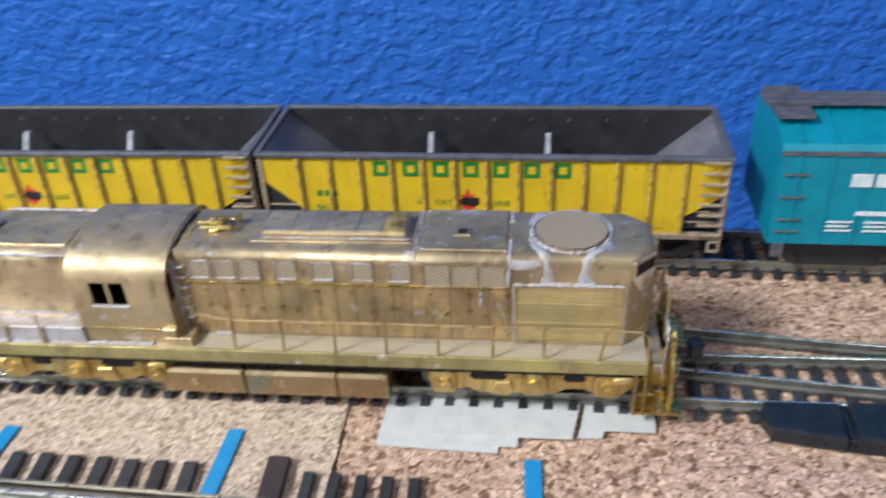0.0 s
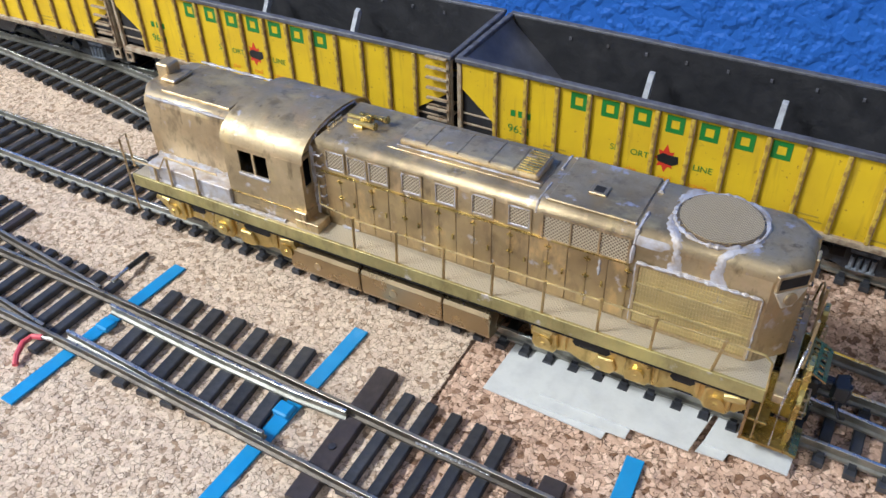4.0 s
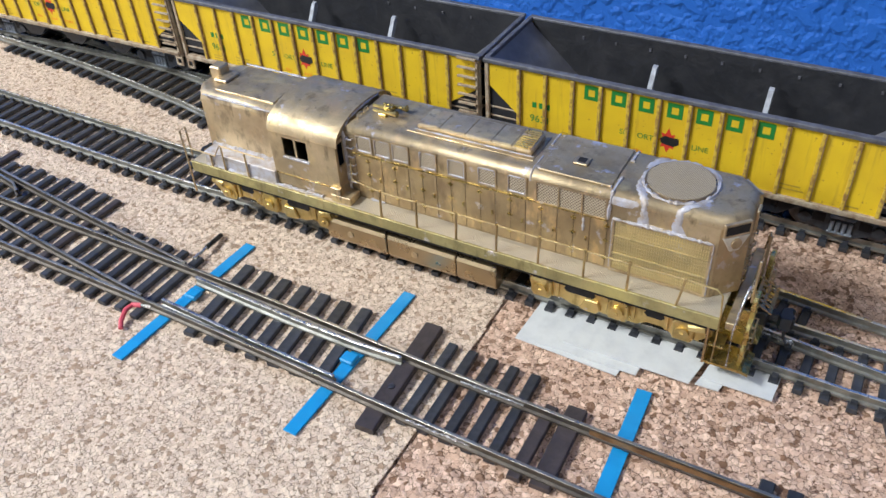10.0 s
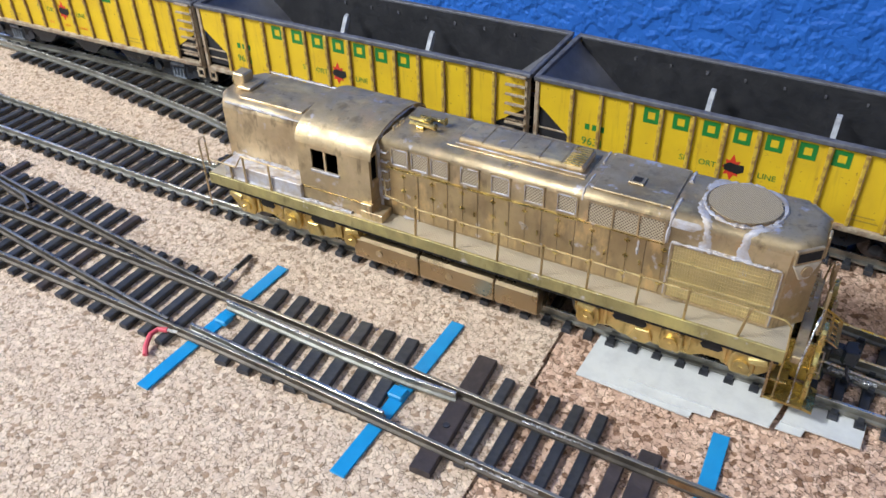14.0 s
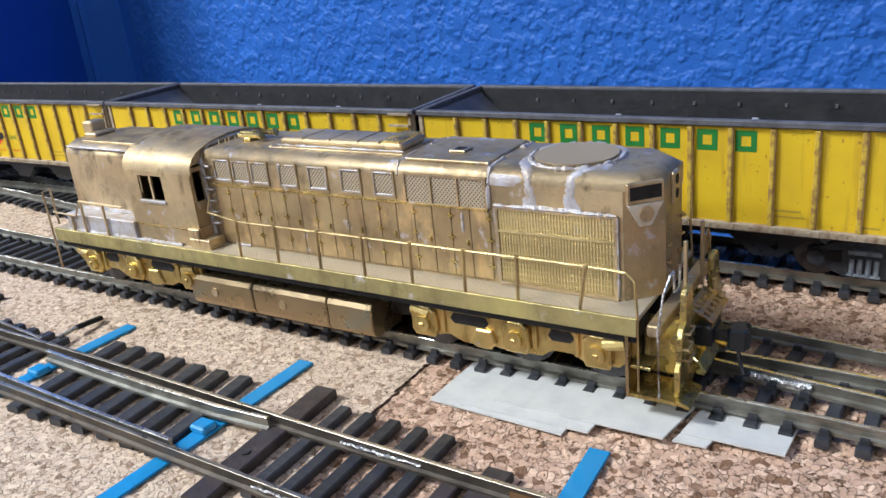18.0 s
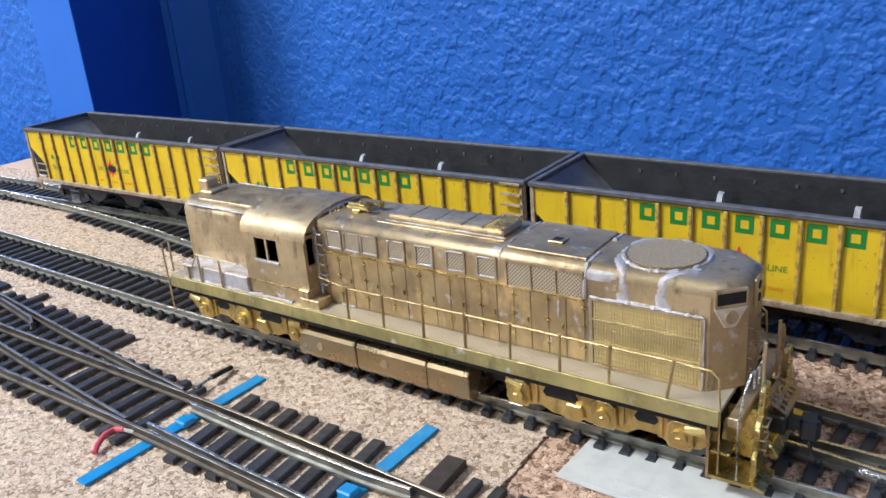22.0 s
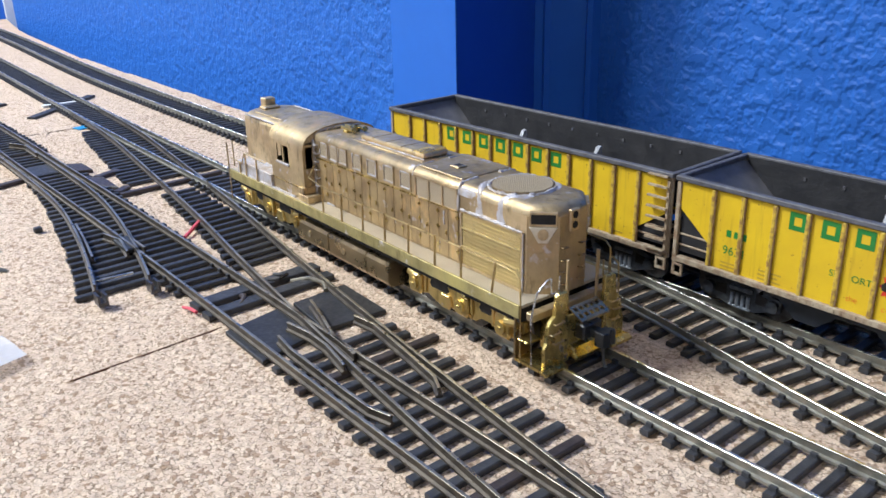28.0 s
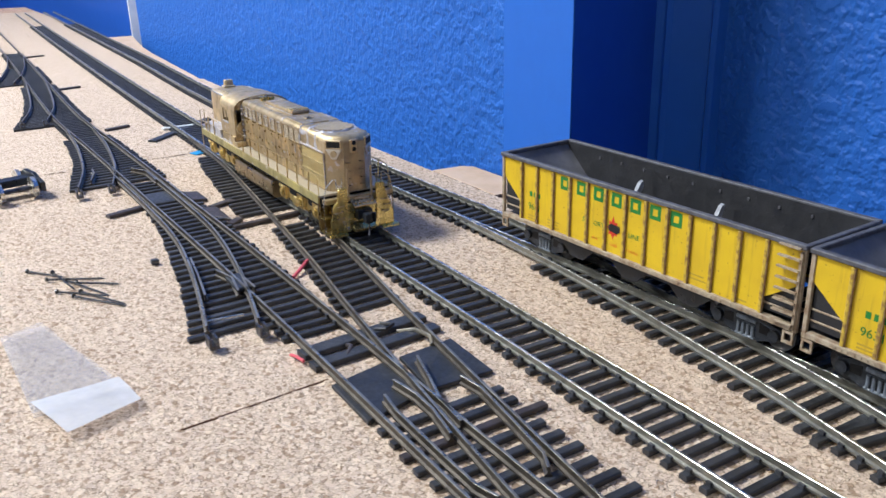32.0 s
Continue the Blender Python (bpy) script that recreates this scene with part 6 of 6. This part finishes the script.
wire("wire_loop", [(-344.9, -35.1, 1.9), (-340, -32.7, 2.8), (-338.9, -36.1, 2.4), (-341.5, -39, 1.9)], 0.7, DARK_STEEL, "small dark wire loop")

# ---------------------------------------------------------------- scraps on the cork
solid("tie_scrap", boxm(-454.2, -451.4, -87.4, -84.2, 0, 2.2, 0.4), TIE, "small black scrap lying on the cork", "scrap")
for x, y, ang, ln in ((-458.1, -126.9, 62, 22), (-452.4, -120.1, 25, 26), (-442.2, -125.2, 48, 20), (-437.2, -117.4, 30, 24), (-447.8, -117.2, 55, 17), (-472.4, -132.5, 40, 18), (-464.9, -123.8, 12, 22), (-433.9, -120.5, 38, 24)):
    nail = thing("track_nail", "thin dark track nail lying on the cork", "nail", "track nails")
    part("shank", tube(bmesh.new(), [(0, 0, 0.75), (ln - 1, 0, 0.4), (ln + 1, 0, 0.3)], [0.42, 0.4, 0.08], 6), DARK_STEEL, nail)
    part("head", disc(bmesh.new(), -0.5, 0, 0.9, 0.95, 0.5, "x", 10), DARK_STEEL, nail)
    nail.matrix_world = Matrix.Translation((x * MM, y * MM, 0)) @ Matrix.Rotation(radians(ang), 4, "Z")

bag = thing("plastic_bag", "small clear plastic bag with a folded flap on the cork", "plastic bag")
def sheet(corners, n, z, wave, seed):
    """A crumpled sheet between four corners."""
    bm = bmesh.new()
    a, b2, c, d = (Vector((*p, 0)) for p in corners)
    g = [[None] * (n + 1) for _ in range(n + 1)]
    for i in range(n + 1):
        for j in range(n + 1):
            u, v = i / n, j / n
            p = a.lerp(b2, u).lerp(d.lerp(c, u), v)
            h = z + wave * (0.5 + 0.5 * noise.noise(Vector((p.x * 0.06, p.y * 0.06, seed)))) * (1.6 - abs(2 * u - 1) * 0.6)
            g[i][j] = bm.verts.new(Vector((p.x, p.y, h)) * MM)
    for i in range(n):
        for j in range(n):
            bm.faces.new((g[i][j], g[i + 1][j], g[i + 1][j + 1], g[i][j + 1]))
    return bm
part("lower_sheet", sheet([(-408.1, -147.9), (-346.6, -144.2), (-351.3, -119), (-412.6, -134.8)], 14, 0.25, 0.8, 1.0), FILM, bag, "", True)
part("upper_sheet", sheet([(-408.1, -147.9), (-346.6, -144.2), (-351.3, -119), (-412.6, -134.8)], 14, 1.0, 2.2, 2.0), FILM, bag, "", True)
part("flap", sheet([(-353, -144.1), (-329.8, -137.5), (-337.6, -116.5), (-355, -119.4)], 10, 2.2, 1.2, 3.0), MILKY, bag, "milky folded flap", True)

# ---------------------------------------------------------------- loose truck
lt = thing("loose_truck", "loose black freight truck with bright wheels on the cork", "model truck")
for s in (-12, 12):
    bm = prism(bmesh.new(), [(-17, 4), (-17, 9), (-10, 10), (-6, 12.5), (6, 12.5), (10, 10), (17, 9), (17, 4), (8, 3), (-8, 3)], "y", s - 1.2, s + 1.2, 0.4, 1)
    part("side_frame", bm, BLACK_PLASTIC, lt)
part("bolster", boxm(-4, 4, -11, 11, 6, 10, 0.4), BLACK_PLASTIC, lt)
for x in (-11, 11):
    ax = part("axle", tube(bmesh.new(), [(x, -11, 6), (x, 11, 6)], 1.3, 8), DARK_STEEL, lt)
    for s in (-8.6, 8.6):
        part("wheel", disc(bmesh.new(), x, s + 1, 6, 5.6, 2.0, "y", 24), RAIL, ax)
lt.matrix_world = Matrix.Translation((-599.8 * MM, -127.2 * MM, 0)) @ Matrix.Rotation(radians(14), 4, "Z")

# long score line in the cork near the plates
solid("score_line", prism(bmesh.new(), [(-318.9, -110.5), (-322.3, -64.7), (-322.7, -64.7), (-319.2, -110.5)], "z", -0.9, 0.02), WOOD_END, "thin dark joint line in the cork", "", "", "structure")

# rust on the web of the far rail of the front track, and solder on its joints
rust = [p for p in offset(smooth_line(LINE_0, 6), 8.72) if -28 < p.x < 140]
bm = bmesh.new()
rings = [[bm.verts.new((p + Vector((0, u, v))) * MM) for u, v in ((-0.75, 2.35), (-0.45, 2.35), (-0.42, 3.75), (-0.58, 3.75))] for p in rust]
for a, c in zip(rings, rings[1:]):
    for k in range(4):
        bm.faces.new((a[k], a[(k + 1) % 4], c[(k + 1) % 4], c[k]))
bm.faces.new(rings[0][::-1])
bm.faces.new(rings[-1])
part("rust_web", bm, RAIL_RUST, front_track, "rust-brown side of the rail")
for x, d in ((-51.1, 8.72), (-57.2, -8.72)):
    p = min(offset(smooth_line(LINE_0, 3), d), key=lambda q: abs(q.x - x))
    bm = bmesh.new()
    tube(bm, [(p.x + k, p.y + 0.02 * k - 0.55, 3.3 + random.uniform(-0.2, 0.2)) for k in range(-9, 10)], [0.3] + [random.uniform(0.2, 0.5) for _ in range(17)] + [0.3], 6)
    part("rail_joiner", bm, SHINY, front_track, "joiner smeared with bright solder")
for line, x, d, half in ((LINE_BR, -67.6, 8.72, 6), (LINE_BR, -41.7, -8.72, 6), (LINE_BR, 7.3, -8.72, 7)):
    mids = offset(smooth_line(line, 2), d)
    run = [p for p in mids if abs(p.x - x) < half]
    bm = bmesh.new()
    tube(bm, [(p.x, p.y, 3.1) for p in run], [random.uniform(0.75, 1.15) for _ in run], 8)
    part("rail_joiner", bm, SHINY, link_track, "silver rail joiner")


def on_track(s):
    """The locomotive's pose when it has moved s millimetres along the main track."""
    xs, ys = [q[0] for q in LINE_1], [q[1] for q in LINE_1]
    a, b2 = -139.5 + s, -24.0 + s
    ya, yb = float(np.interp(a, xs, ys)), float(np.interp(b2, xs, ys))
    turn = math.atan2(yb - ya, b2 - a)
    return pose((b2 + 24.0 * math.cos(turn)) * MM, (yb + 24.0 * math.sin(turn)) * MM, 0, 0, 0, math.degrees(turn))


def motions():
    """The locomotive creeps back all the while, then rolls away along the main track."""
    shift = [(0, 6.1), (0.5, 5.7), (1, 5.2), (2, 4.2), (3.0, 2.6), (3.5, 1.5), (5.5, -1.6), (6, -2.1), (7, -3.0), (8, -4.5), (9, -5.5), (10, -6.9), (11, -8.3), (12, -9.3), (13, -10.5), (13.5, -11.2), (15.5, -13.8), (17, -14.7), (18, -16.6), (19, -18.2), (20, -19.7), (21, -20.9), (21.5, -21.5), (21.8, -22.7), (22, -25.0), (22.5, -37.0), (23, -50.2), (23.5, -66.2), (24, -84.0), (24.5, -103.8), (25, -125.1), (25.5, -146.7), (26.5, -184.9), (27.5, -222.6), (28, -242.2), (28.5, -261.4), (29, -287.9), (29.5, -323.7), (30, -365.7), (30.5, -415.7), (30.8, -432.4), (31, -435.9), (31.5, -437.2), (32, -437.2)]
    walk(loco, [(t, on_track(s)) for t, s in shift])


motions()
